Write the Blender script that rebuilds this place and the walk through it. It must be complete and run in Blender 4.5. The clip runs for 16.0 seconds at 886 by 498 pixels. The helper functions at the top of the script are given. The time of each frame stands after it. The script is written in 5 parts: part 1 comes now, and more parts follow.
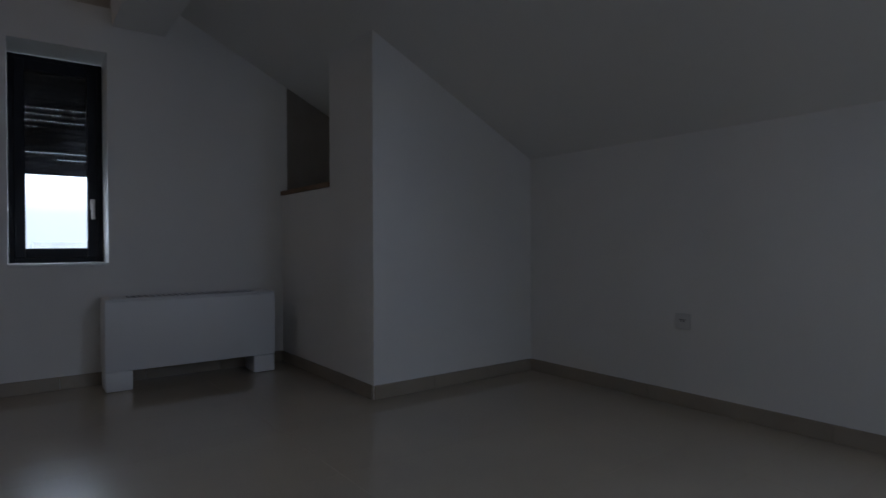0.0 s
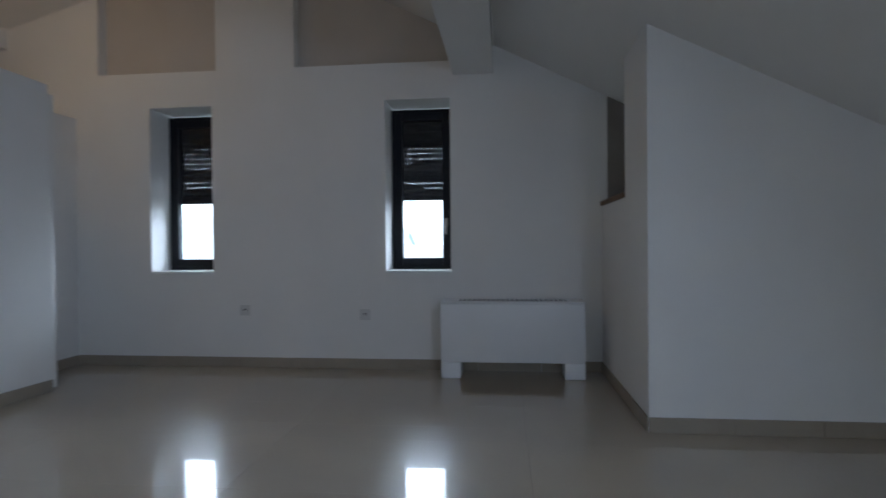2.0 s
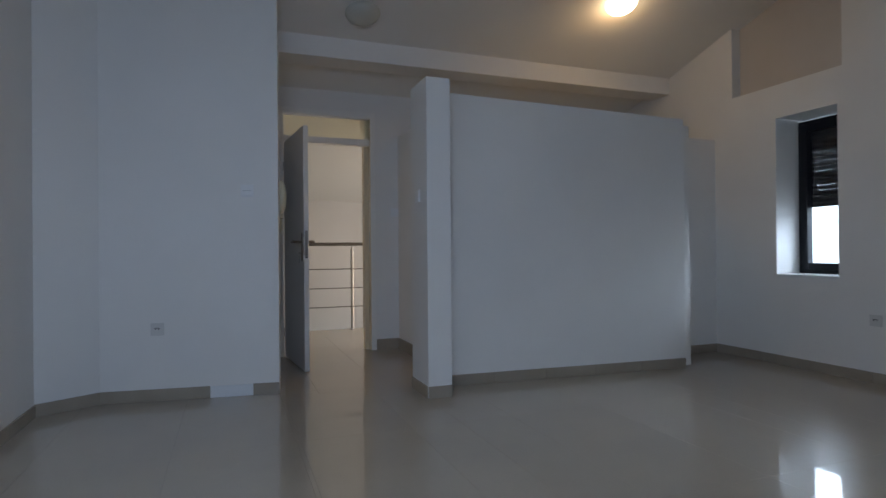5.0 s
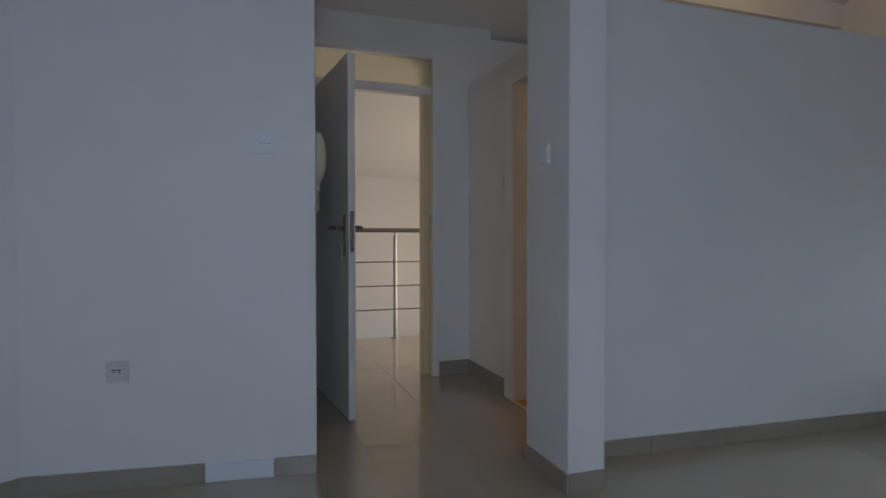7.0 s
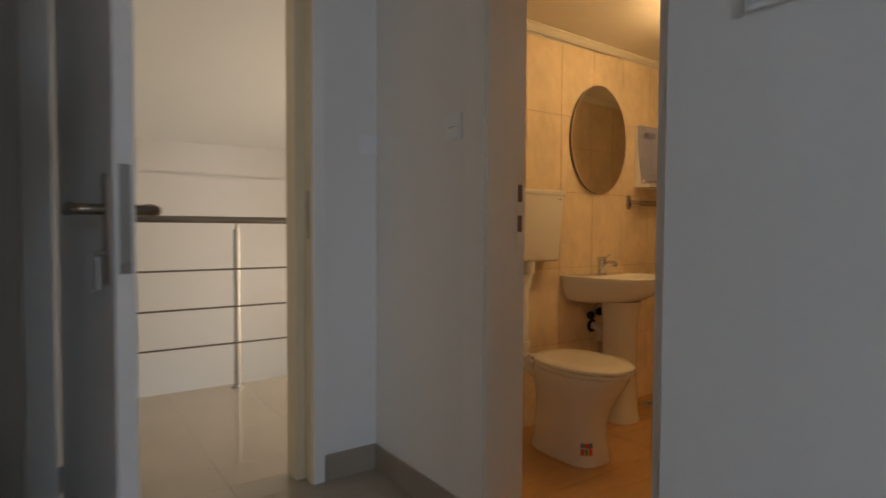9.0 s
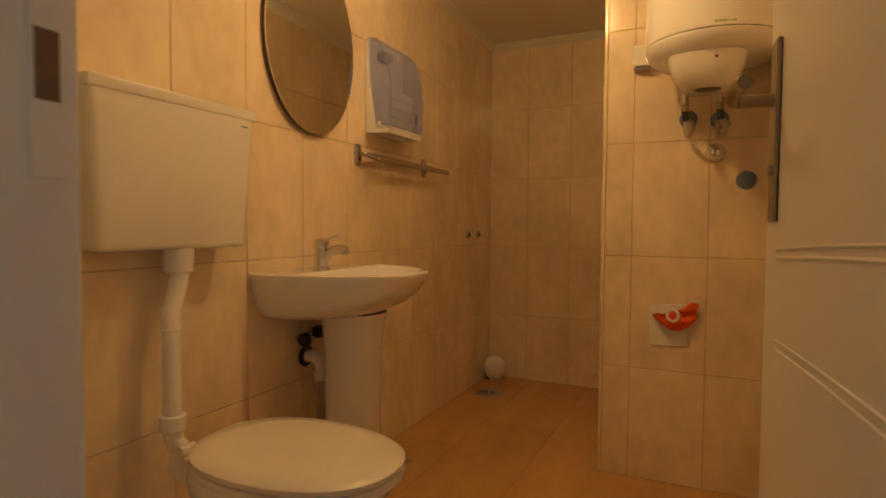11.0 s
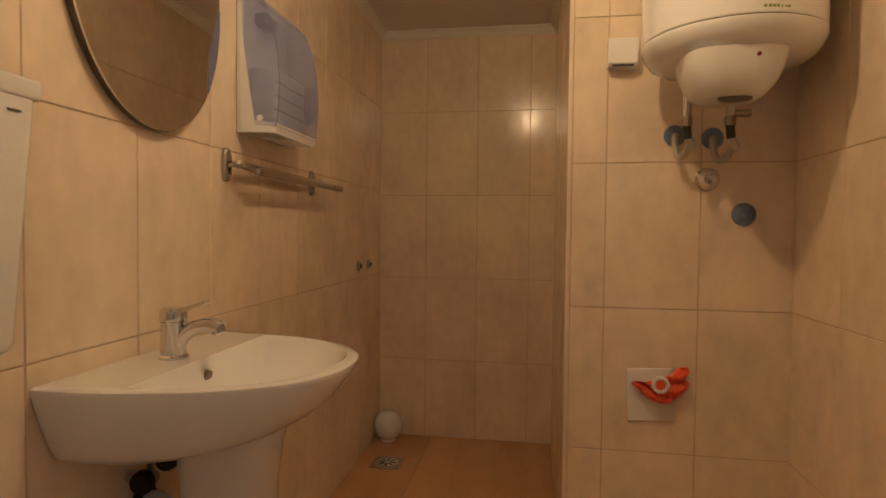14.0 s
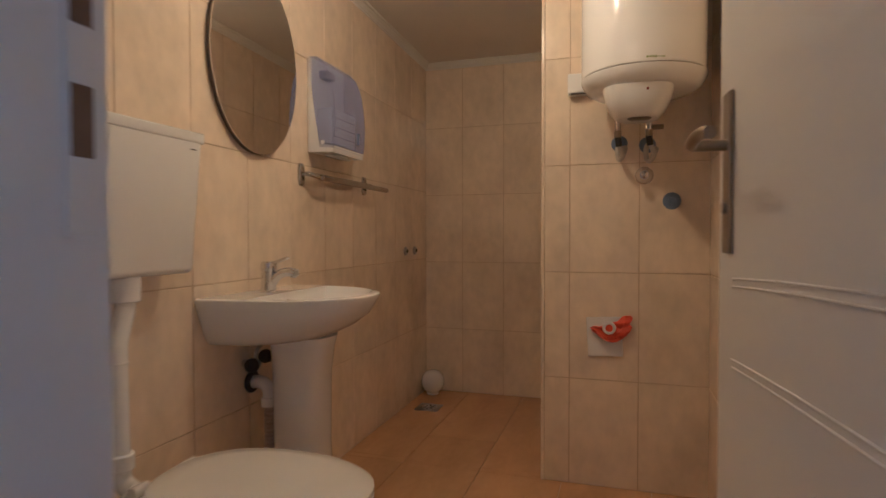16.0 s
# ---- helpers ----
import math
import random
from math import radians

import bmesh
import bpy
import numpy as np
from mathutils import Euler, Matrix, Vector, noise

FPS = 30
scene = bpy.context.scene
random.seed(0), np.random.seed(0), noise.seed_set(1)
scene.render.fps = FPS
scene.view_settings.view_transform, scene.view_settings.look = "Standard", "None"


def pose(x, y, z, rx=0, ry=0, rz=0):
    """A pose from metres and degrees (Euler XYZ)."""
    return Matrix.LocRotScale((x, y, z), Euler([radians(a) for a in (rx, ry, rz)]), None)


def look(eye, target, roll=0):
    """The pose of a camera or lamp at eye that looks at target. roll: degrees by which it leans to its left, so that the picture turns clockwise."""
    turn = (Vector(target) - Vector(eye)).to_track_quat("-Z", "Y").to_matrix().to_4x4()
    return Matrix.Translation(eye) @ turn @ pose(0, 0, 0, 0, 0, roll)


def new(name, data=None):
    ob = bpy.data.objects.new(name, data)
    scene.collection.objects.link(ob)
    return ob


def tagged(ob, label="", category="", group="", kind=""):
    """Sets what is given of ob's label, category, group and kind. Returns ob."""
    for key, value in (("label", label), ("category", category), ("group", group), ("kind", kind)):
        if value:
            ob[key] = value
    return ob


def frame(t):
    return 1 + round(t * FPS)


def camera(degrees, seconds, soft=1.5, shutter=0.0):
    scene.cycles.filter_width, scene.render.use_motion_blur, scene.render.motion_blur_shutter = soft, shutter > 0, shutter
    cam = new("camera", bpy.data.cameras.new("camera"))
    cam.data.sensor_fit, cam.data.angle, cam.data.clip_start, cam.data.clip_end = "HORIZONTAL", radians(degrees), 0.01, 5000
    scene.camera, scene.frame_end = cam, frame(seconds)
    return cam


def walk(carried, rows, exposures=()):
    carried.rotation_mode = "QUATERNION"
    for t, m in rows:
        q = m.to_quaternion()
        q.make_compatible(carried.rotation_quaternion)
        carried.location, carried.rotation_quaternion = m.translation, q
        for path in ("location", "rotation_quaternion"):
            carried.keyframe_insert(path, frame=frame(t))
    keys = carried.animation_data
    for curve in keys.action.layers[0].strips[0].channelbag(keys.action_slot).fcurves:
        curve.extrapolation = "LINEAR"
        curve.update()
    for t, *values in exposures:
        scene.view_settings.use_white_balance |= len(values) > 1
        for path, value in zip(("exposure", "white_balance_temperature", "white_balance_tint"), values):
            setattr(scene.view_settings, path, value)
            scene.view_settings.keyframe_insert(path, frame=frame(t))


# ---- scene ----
cam = camera(75.8, 16.0, shutter=0.5)
PATH = [
    (0, (1.982, -1.002, 0.859), (3.185, 0.596, 0.841), -0.2),
    (0.5, (2.259, -0.988, 0.845), (3.208, 0.773, 0.833), -0.3),
    (1, (2.418, -1.014, 0.876), (2.97, 0.909, 0.86), -0.2),
    (1.5, (2.618, -1.13, 0.922), (2.78, 0.863, 0.9), -0.5),
    (2, (2.849, -1.197, 0.955), (2.634, 0.792, 0.935), -0.5),
    (2.5, (3.061, -1.321, 1.029), (2.528, 0.606, 0.996), -0.7),
    (3, (3.248, -1.325, 1.051), (2.423, 0.497, 1.019), -0.9),
    (3.5, (3.403, -1.32, 1.007), (2.244, 0.31, 0.995), -0.7),
    (4, (3.615, -1.27, 1.0), (2.13, 0.07, 1.001), -0.7),
    (4.5, (3.63, -1.212, 0.989), (1.901, -0.206, 0.997), -0.7),
    (5, (3.527, -1.209, 0.965), (1.653, -0.509, 0.972), -0.5),
    (7.5, (1.414, -1.15, 1.008), (-0.473, -0.49, 0.958), -0.0),
    (8, (0.949, -1.067, 1.005), (-0.905, -0.317, 0.945), -0.1),
    (8.5, (0.525, -0.945, 0.997), (-1.235, 0.002, 0.935), 0.1),
    (9, (0.172, -0.766, 1.012), (-1.47, 0.374, 0.941), 0.3),
    (9.5, (-0.139, -0.539, 0.963), (-1.618, 0.807, 0.919), 0.4),
    (10, (-0.482, -0.192, 0.968), (-1.7, 1.392, 0.897), 0.3),
    (12.5, (-0.879, 0.44, 0.806), (-1.591, 2.309, 0.737), 0.2),
    (13, (-1.014, 0.556, 0.867), (-1.665, 2.447, 0.819), 0.4),
    (13.5, (-1.157, 0.665, 0.963), (-1.601, 2.615, 0.907), 0.6),
    (14, (-1.195, 0.722, 1.015), (-1.514, 2.696, 0.952), 0.6),
    (14.5, (-1.181, 0.696, 1.011), (-1.454, 2.677, 0.954), 0.5),
    (15, (-1.076, 0.593, 0.965), (-1.413, 2.563, 0.912), 0.2),
    (15.5, (-0.947, 0.424, 0.945), (-1.434, 2.363, 0.893), 0.1),
    (16, (-0.821, 0.164, 0.945), (-1.414, 2.074, 0.898), -0.1),
]
walk(cam, [(t, look(e, g, r)) for t, e, g, r in PATH],
     [(0.0, -1.32, 6250, 14), (1.0, -0.62, 6250, 13), (2.0, -0.1, 6150, 10), (3.0, -0.15, 6100, 10), (4.0, -0.2, 6300, 10), (5.0, -0.12, 6200, 10),
      (7.5, -0.2, 6400, 10), (8.0, -0.25, 6600, 10), (8.5, -0.05, 6900, 10), (9.0, 0.18, 7050, 10), (9.5, 0.08, 7400, 10), (10.0, 0.3, 7900, 10), (12.5, 0.55, 6750, 11), (13.5, 0.55, 5650, 11), (14.5, 0.5, 5150, 11), (16.0, 0.52, 4450, 12)])

# ---- world and lights ----
world = bpy.data.worlds.new("overcast_sky")
scene.world = world
world.use_nodes = True
wn = world.node_tree.nodes
sky = wn.new("ShaderNodeTexSky")
sky.sky_type, sky.sun_disc = "NISHITA", False
sky.sun_elevation, sky.sun_rotation = radians(40), radians(155)
wn["Background"].inputs[1].default_value = 0.12
world.node_tree.links.new(sky.outputs[0], wn["Background"].inputs[0])


def lamp(name, kind, m, energy, colour, **kw):
    data = bpy.data.lights.new(name, kind)
    data.energy, data.color = energy, colour
    for k, v in kw.items():
        if k == "shape":
            data.shape = v
        elif k == "size":
            data.size = v
        elif k == "size_y":
            data.size_y = v
        elif k == "angle":
            data.angle = v
        elif k == "radius":
            data.shadow_soft_size = v
    ob = new(name, data)
    ob.matrix_world = m
    return ob


lamp("sun", "SUN", pose(0, 0, 20, 50, 0, -25), 1.5, (1.0, 0.96, 0.9), angle=radians(12))
DAY = (0.58, 0.73, 1.0)
WARM = (1.0, 0.58, 0.23)
# added fill lights at assumed places out of view, each pointing into the room; the gable windows are lit by the sky
# outside
lamp("back_fill_light", "AREA", pose(2.9, -2.36, 0.95, 84, 0, 0), 3, DAY, shape="RECTANGLE", size=1.3, size_y=1.15)
# main fill, tilted off the slope's normal towards the left wall and partition
lamp("roof_fill_light", "AREA", pose(3.88, -1.45, 1.85, 0, 58, 0), 36, DAY, shape="RECTANGLE", size=0.6, size_y=0.95)
# warm fill added to brighten the landing; no window is built for it
lamp("stair_fill_light", "AREA", pose(-3.2, 1.55, 0.6, -90, 0, 0), 21, (1.0, 0.84, 0.67), shape="RECTANGLE", size=1.5, size_y=1.3)
# lamps
lamp("room_lamp_bulb", "POINT", pose(-0.32, 1.79, 2.83), 3.1, WARM, radius=0.09)
lamp("bathroom_lamp_bulb", "POINT", pose(-1.25, 1.64, 1.885), 7.4, WARM, radius=0.022)


# ---- materials ----
def mat(name, colour, rough=0.5, metal=0.0, var=0.06, scale=3.0, fine=60.0, bump=0.0, coat=0.0, obj=0.0, spec=0.5, rvar=0.05, trans=0.0, stretch=1.0, grain=1.0):
    m = bpy.data.materials.new(name)
    m.use_nodes = True
    nt = m.node_tree
    b = nt.nodes["Principled BSDF"]
    b.inputs["Roughness"].default_value = rough
    b.inputs["Metallic"].default_value = metal
    b.inputs["Specular IOR Level"].default_value = spec
    b.inputs["Coat Weight"].default_value = coat
    b.inputs["Coat Roughness"].default_value = 0.05
    b.inputs["Transmission Weight"].default_value = trans
    big, small = nt.nodes.new("ShaderNodeTexNoise"), nt.nodes.new("ShaderNodeTexNoise")
    big.inputs["Scale"].default_value, small.inputs["Scale"].default_value = scale, fine
    big.inputs["Detail"].default_value, small.inputs["Detail"].default_value = 4, 3
    geo = nt.nodes.new("ShaderNodeNewGeometry")
    space = nt.nodes.new("ShaderNodeMapping")
    space.inputs["Scale"].default_value = (1.0, grain, stretch)
    nt.links.new(geo.outputs["Position"], space.inputs["Vector"])
    for n in (big, small):
        nt.links.new(space.outputs["Vector"], n.inputs["Vector"])
    mixf = nt.nodes.new("ShaderNodeMath")
    mixf.operation = "MULTIPLY_ADD"
    nt.links.new(small.outputs["Fac"], mixf.inputs[0])
    mixf.inputs[1].default_value = 0.35
    nt.links.new(big.outputs["Fac"], mixf.inputs[2])
    last = mixf.outputs[0]
    if obj:
        info = nt.nodes.new("ShaderNodeObjectInfo")
        add = nt.nodes.new("ShaderNodeMath")
        add.operation = "MULTIPLY_ADD"
        nt.links.new(info.outputs["Random"], add.inputs[0])
        add.inputs[1].default_value = obj
        nt.links.new(last, add.inputs[2])
        last = add.outputs[0]
    ramp = nt.nodes.new("ShaderNodeValToRGB")
    ramp.color_ramp.elements[0].position, ramp.color_ramp.elements[1].position = 0.35, 1.0 + obj * 0.5
    lo = [max(0.0, c * (1 - var)) for c in colour]
    hi = [min(1.0, c * (1 + var)) for c in colour]
    ramp.color_ramp.elements[0].color, ramp.color_ramp.elements[1].color = (*lo, 1), (*hi, 1)
    nt.links.new(last, ramp.inputs[0])
    nt.links.new(ramp.outputs[0], b.inputs["Base Color"])
    if rvar:
        rr = nt.nodes.new("ShaderNodeMapRange")
        rr.inputs["To Min"].default_value, rr.inputs["To Max"].default_value = max(0.02, rough - rvar), min(1, rough + rvar)
        nt.links.new(big.outputs["Fac"], rr.inputs["Value"])
        nt.links.new(rr.outputs[0], b.inputs["Roughness"])
    if bump:
        bp = nt.nodes.new("ShaderNodeBump")
        bp.inputs["Strength"].default_value, bp.inputs["Distance"].default_value = bump, 0.004
        nt.links.new(mixf.outputs[0], bp.inputs["Height"])
        nt.links.new(bp.outputs[0], b.inputs["Normal"])
    return m


def glass_mat(name, colour, rough=0.0):
    m = bpy.data.materials.new(name)
    m.use_nodes = True
    b = m.node_tree.nodes["Principled BSDF"]
    b.inputs["Base Color"].default_value = (*colour, 1)
    b.inputs["Roughness"].default_value = rough
    b.inputs["Transmission Weight"].default_value = 1.0
    b.inputs["IOR"].default_value = 1.45
    return m


def glow_mat(name, colour, strength):
    m = bpy.data.materials.new(name)
    m.use_nodes = True
    b = m.node_tree.nodes["Principled BSDF"]
    b.inputs["Base Color"].default_value = (0.85, 0.83, 0.78, 1)
    b.inputs["Emission Color"].default_value = (*colour, 1)
    b.inputs["Emission Strength"].default_value = strength
    return m


PLASTER = mat("white_wall_paint", (0.78, 0.77, 0.75), 0.62, var=0.05, scale=1.3, fine=160, bump=0.10)
CEILING = mat("ceiling_paint", (0.78, 0.77, 0.74), 0.8, var=0.03, scale=0.9, fine=140, bump=0.12)
NICHE = mat("bare_beige_plaster", (0.56, 0.51, 0.46), 0.85, var=0.06, scale=2.5, fine=120, bump=0.2)
STAIRWALL = mat("stairwell_paint", (0.76, 0.74, 0.72), 0.7, var=0.05, scale=1.1, fine=120, bump=0.15)
FLOORTILE = mat("polished_beige_tile", (0.365, 0.308, 0.235), 0.30, var=0.10, scale=2.2, fine=90, bump=0.012, obj=0.1, rvar=0.05, coat=0.8)
GROUT = mat("dark_grout", (0.27, 0.235, 0.19), 0.85, var=0.15, scale=8)
BASETILE = mat("beige_skirting_tile", (0.33, 0.285, 0.23), 0.25, var=0.10, scale=5, fine=120, obj=0.15)
BASEWHITE = mat("white_skirting_stretch", (0.72, 0.74, 0.76), 0.3, var=0.03)
WALLTILE = mat("cream_wall_tile", (0.80, 0.672, 0.512), 0.17, var=0.16, scale=6.5, fine=26, bump=0.02, obj=0.16, rvar=0.05, stretch=0.7)
WALLGROUT = mat("brown_grout", (0.60, 0.45, 0.29), 0.85, var=0.1, scale=9)
BATHFLOOR = mat("orange_brown_floor_tile", (0.56, 0.33, 0.15), 0.26, var=0.18, scale=7, fine=45, bump=0.02, obj=0.2, rvar=0.02, grain=0.4)
BATHCEIL = mat("bathroom_ceiling_paint", (0.82, 0.79, 0.74), 0.7, var=0.05, scale=1.5)
CORNICE = mat("white_cornice", (0.8, 0.78, 0.72), 0.5, var=0.03)
CREAMJAMB = mat("cream_lacquer", (0.70, 0.60, 0.42), 0.35, var=0.05, scale=2, fine=80)
DRYER = mat("yellowed_cream_plastic", (0.74, 0.71, 0.54), 0.12, var=0.04)
GRILLEGREY = mat("grey_grille", (0.26, 0.26, 0.27), 0.5, var=0.1)
DOORWHITE = mat("white_door_lacquer", (0.81, 0.795, 0.765), 0.35, var=0.03, scale=2, fine=80)
FRAMEDARK = mat("anthracite_window_frame", (0.008, 0.009, 0.014), 0.45, var=0.1, spec=0.3)
SHUTTER = mat("dark_shutter_slat", (0.005, 0.005, 0.007), 0.75, var=0.12, spec=0.15)
SILL = mat("white_sill", (0.82, 0.82, 0.82), 0.3, var=0.02)
METALWHITE = mat("white_powder_coat", (0.87, 0.87, 0.87), 0.12, var=0.02, scale=4, fine=200, bump=0.02)
GRILLE = mat("dark_grille", (0.05, 0.05, 0.055), 0.5, var=0.1)
CHROME = mat("chrome", (0.68, 0.67, 0.67), 0.06, metal=1.0, var=0.04, rvar=0.03)
STEEL = mat("brushed_steel", (0.42, 0.40, 0.37), 0.3, metal=1.0, var=0.08, fine=180, rvar=0.08)
RAILSTEEL = mat("dull_railing_steel", (0.20, 0.185, 0.165), 0.38, metal=1.0, var=0.1, fine=180, rvar=0.06)
SOCKETGREY = mat("greyed_socket_plastic", (0.62, 0.615, 0.60), 0.4, var=0.03)
BRONZE = mat("tarnished_handle_metal", (0.30, 0.25, 0.19), 0.32, metal=1.0, var=0.12)
CERAMIC = mat("white_ceramic", (0.86, 0.86, 0.86), 0.08, var=0.015, coat=0.5, rvar=0.02)
PLASTIC = mat("white_plastic", (0.85, 0.845, 0.83), 0.17, var=0.02)
CREAMPLASTIC = mat("cream_plastic", (0.84, 0.82, 0.78), 0.14, var=0.03)
BLACKRUBBER = mat("black_rubber", (0.02, 0.02, 0.02), 0.6, var=0.1)
BLUEPLASTIC = mat("blue_grey_plastic", (0.15, 0.21, 0.34), 0.3, var=0.08)
RED = mat("orange_red_ribbon", (0.78, 0.09, 0.02), 0.45, var=0.2, scale=30)
BROWN = mat("raw_brown_board", (0.20, 0.12, 0.07), 0.8, var=0.25, scale=14, bump=0.2)
ATTIC = mat("grey_brown_attic_lining", (0.30, 0.27, 0.24), 0.85, var=0.15, scale=4)
MIRROR = mat("mirror_glass", (0.86, 0.87, 0.86), 0.01, metal=1.0, var=0.0, rvar=0.0)
GLASS = glass_mat("clear_glass", (0.96, 0.98, 0.98))
FROST = glass_mat("frosted_cream_glass", (0.92, 0.88, 0.72), 0.5)
SMOKE = bpy.data.materials.new("smoky_blue_clear_plastic")
SMOKE.use_nodes = True
sn, sl = SMOKE.node_tree.nodes, SMOKE.node_tree.links
clear, mixs = sn.new("ShaderNodeBsdfTransparent"), sn.new("ShaderNodeMixShader")
clear.inputs[0].default_value = (0.90, 0.92, 0.98, 1)
sn["Principled BSDF"].inputs["Base Color"].default_value = (0.50, 0.53, 0.86, 1)
sn["Principled BSDF"].inputs["Roughness"].default_value = 0.05
mixs.inputs[0].default_value = 0.25
sl.new(clear.outputs[0], mixs.inputs[1])
sl.new(sn["Principled BSDF"].outputs[0], mixs.inputs[2])
sl.new(mixs.outputs[0], sn["Material Output"].inputs[0])
PAINTMATT = mat("matt_white_coat", (0.78, 0.79, 0.80), 0.4, var=0.02, scale=4, fine=200, bump=0.02)
LAMPON = glow_mat("lit_lamp_glass", (1.0, 0.80, 0.48), 9.0)
LAMPBATH = glow_mat("lit_bathroom_lamp", (1.0, 0.72, 0.36), 40.0)
LAMPOFF = mat("unlit_opal_glass", (0.55, 0.56, 0.52), 0.2, var=0.03)


# ---- mesh helpers ----
def mesh_of(name, bm, material, smooth=False):
    me = bpy.data.meshes.new(name)
    bmesh.ops.recalc_face_normals(bm, faces=bm.faces)
    bm.to_mesh(me)
    bm.free()
    me.materials.append(material)
    if smooth:
        for p in me.polygons:
            p.use_smooth = True
        me.set_sharp_from_angle(angle=radians(38))
    return me


def part(name, bm, material, parent=None, label="", smooth=False):
    ob = new(name, mesh_of(name, bm, material, smooth))
    if parent is not None:
        ob.parent = parent
    if label:
        tagged(ob, label)
    return ob


def empty(name, m, label, category, group="", kind=""):
    ob = new(name)
    ob.matrix_world = m
    ob.empty_display_size = 0.05
    return tagged(ob, label, category, group, kind)


def box(bm, x0, x1, y0, y1, z0, z1, bevel=0.0, seg=2):
    n = bmesh.ops.create_cube(bm, size=1.0, matrix=Matrix.Translation(((x0 + x1) / 2, (y0 + y1) / 2, (z0 + z1) / 2))
                              @ Matrix.Diagonal((abs(x1 - x0), abs(y1 - y0), abs(z1 - z0), 1)))
    if bevel:
        es = list({e for v in n["verts"] for e in v.link_edges})
        bmesh.ops.bevel(bm, geom=es, offset=bevel, segments=seg, affect="EDGES", profile=0.5)
    return bm


def bx(*a, **k):
    return box(bmesh.new(), *a, **k)


def prism(bm, pts, axis, a, b):
    """A closed outline swept along an axis from a to b."""
    def place(p, s):
        return {"x": (s, p[0], p[1]), "y": (p[0], s, p[1]), "z": (p[0], p[1], s)}[axis]
    va = [bm.verts.new(place(p, a)) for p in pts]
    vb = [bm.verts.new(place(p, b)) for p in pts]
    n = len(pts)
    bm.faces.new(va)
    bm.faces.new(list(reversed(vb)))
    for i in range(n):
        bm.faces.new((va[i], va[(i + 1) % n], vb[(i + 1) % n], vb[i]))
    return bm


def cyl(bm, p0, p1, r0, r1=None, seg=24, caps=True):
    p0, p1 = Vector(p0), Vector(p1)
    d = p1 - p0
    m = Matrix.Translation((p0 + p1) / 2) @ d.to_track_quat("Z", "Y").to_matrix().to_4x4()
    bmesh.ops.create_cone(bm, cap_ends=caps, segments=seg, radius1=r0, radius2=r0 if r1 is None else r1, depth=d.length, matrix=m)
    return bm


def lathe(bm, profile, centre=(0, 0, 0), seg=40, axis="z", sx=1.0, sy=1.0):
    """Rings of (radius, height) joined round an axis; the ends are closed."""
    c = Vector(centre)
    rings = []
    for r, h in profile:
        ring = []
        for i in range(seg):
            a = 2 * math.pi * i / seg
            u, v = r * math.cos(a) * sx, r * math.sin(a) * sy
            p = {"z": (u, v, h), "y": (u, h, v), "x": (h, u, v)}[axis]
            ring.append(bm.verts.new(c + Vector(p)))
        rings.append(ring)
    for ra, rb in zip(rings, rings[1:]):
        for i in range(seg):
            bm.faces.new((ra[i], ra[(i + 1) % seg], rb[(i + 1) % seg], rb[i]))
    bm.faces.new(rings[0])
    bm.faces.new(rings[-1])
    return bm


def loft(bm, rings, closed=True):
    """Rings of the same number of points joined in order, with both ends closed."""
    vs = [[bm.verts.new(p) for p in ring] for ring in rings]
    n = len(vs[0])
    for ra, rb in zip(vs, vs[1:]):
        for i in range(n):
            bm.faces.new((ra[i], ra[(i + 1) % n], rb[(i + 1) % n], rb[i]))
    if closed:
        bm.faces.new(vs[0])
        bm.faces.new(vs[-1])
    return bm


def tube(bm, pts, r, seg=12):
    """A round tube along a smooth line through pts."""
    pts = [Vector(p) for p in pts]
    fine = []
    for i in range(len(pts) - 1):
        p0, p1, p2, p3 = pts[max(i - 1, 0)], pts[i], pts[i + 1], pts[min(i + 2, len(pts) - 1)]
        for k in range(6):
            t = k / 6
            fine.append(0.5 * ((2 * p1) + (p2 - p0) * t + (2 * p0 - 5 * p1 + 4 * p2 - p3) * t * t + (3 * p1 - p0 - 3 * p2 + p3) * t ** 3))
    fine.append(pts[-1])
    rings, up = [], Vector((0.31, 0.17, 0.93)).normalized()
    for i, p in enumerate(fine):
        d = (fine[min(i + 1, len(fine) - 1)] - fine[max(i - 1, 0)]).normalized()
        u = (up - d * up.dot(d)).normalized()
        up = u
        v = d.cross(u)
        rings.append([p + r * (math.cos(2 * math.pi * k / seg) * u + math.sin(2 * math.pi * k / seg) * v) for k in range(seg)])
    return loft(bm, rings)


def structure(name, bm, material, label, category):
    return tagged(part(name, bm, material), label, category, kind="structure")


# ---- large structure: room under the roof ----
GY = 3.065            # gable wall, inner face
RIDGE = (0.928, 3.34)
KNEE = 4.788          # right-hand knee wall
BACK = -2.305         # back wall


def roof(x):
    return 3.34 - 0.495 * (x - 0.928) if x > 0.928 else 3.34 + 0.29 * (x - 0.928)


structure("floor", bx(-3.60, 5.0, BACK - 0.1, 3.5, -0.25, -0.006), GROUT, "dark grout bed under polished beige floor tiles", "floor")

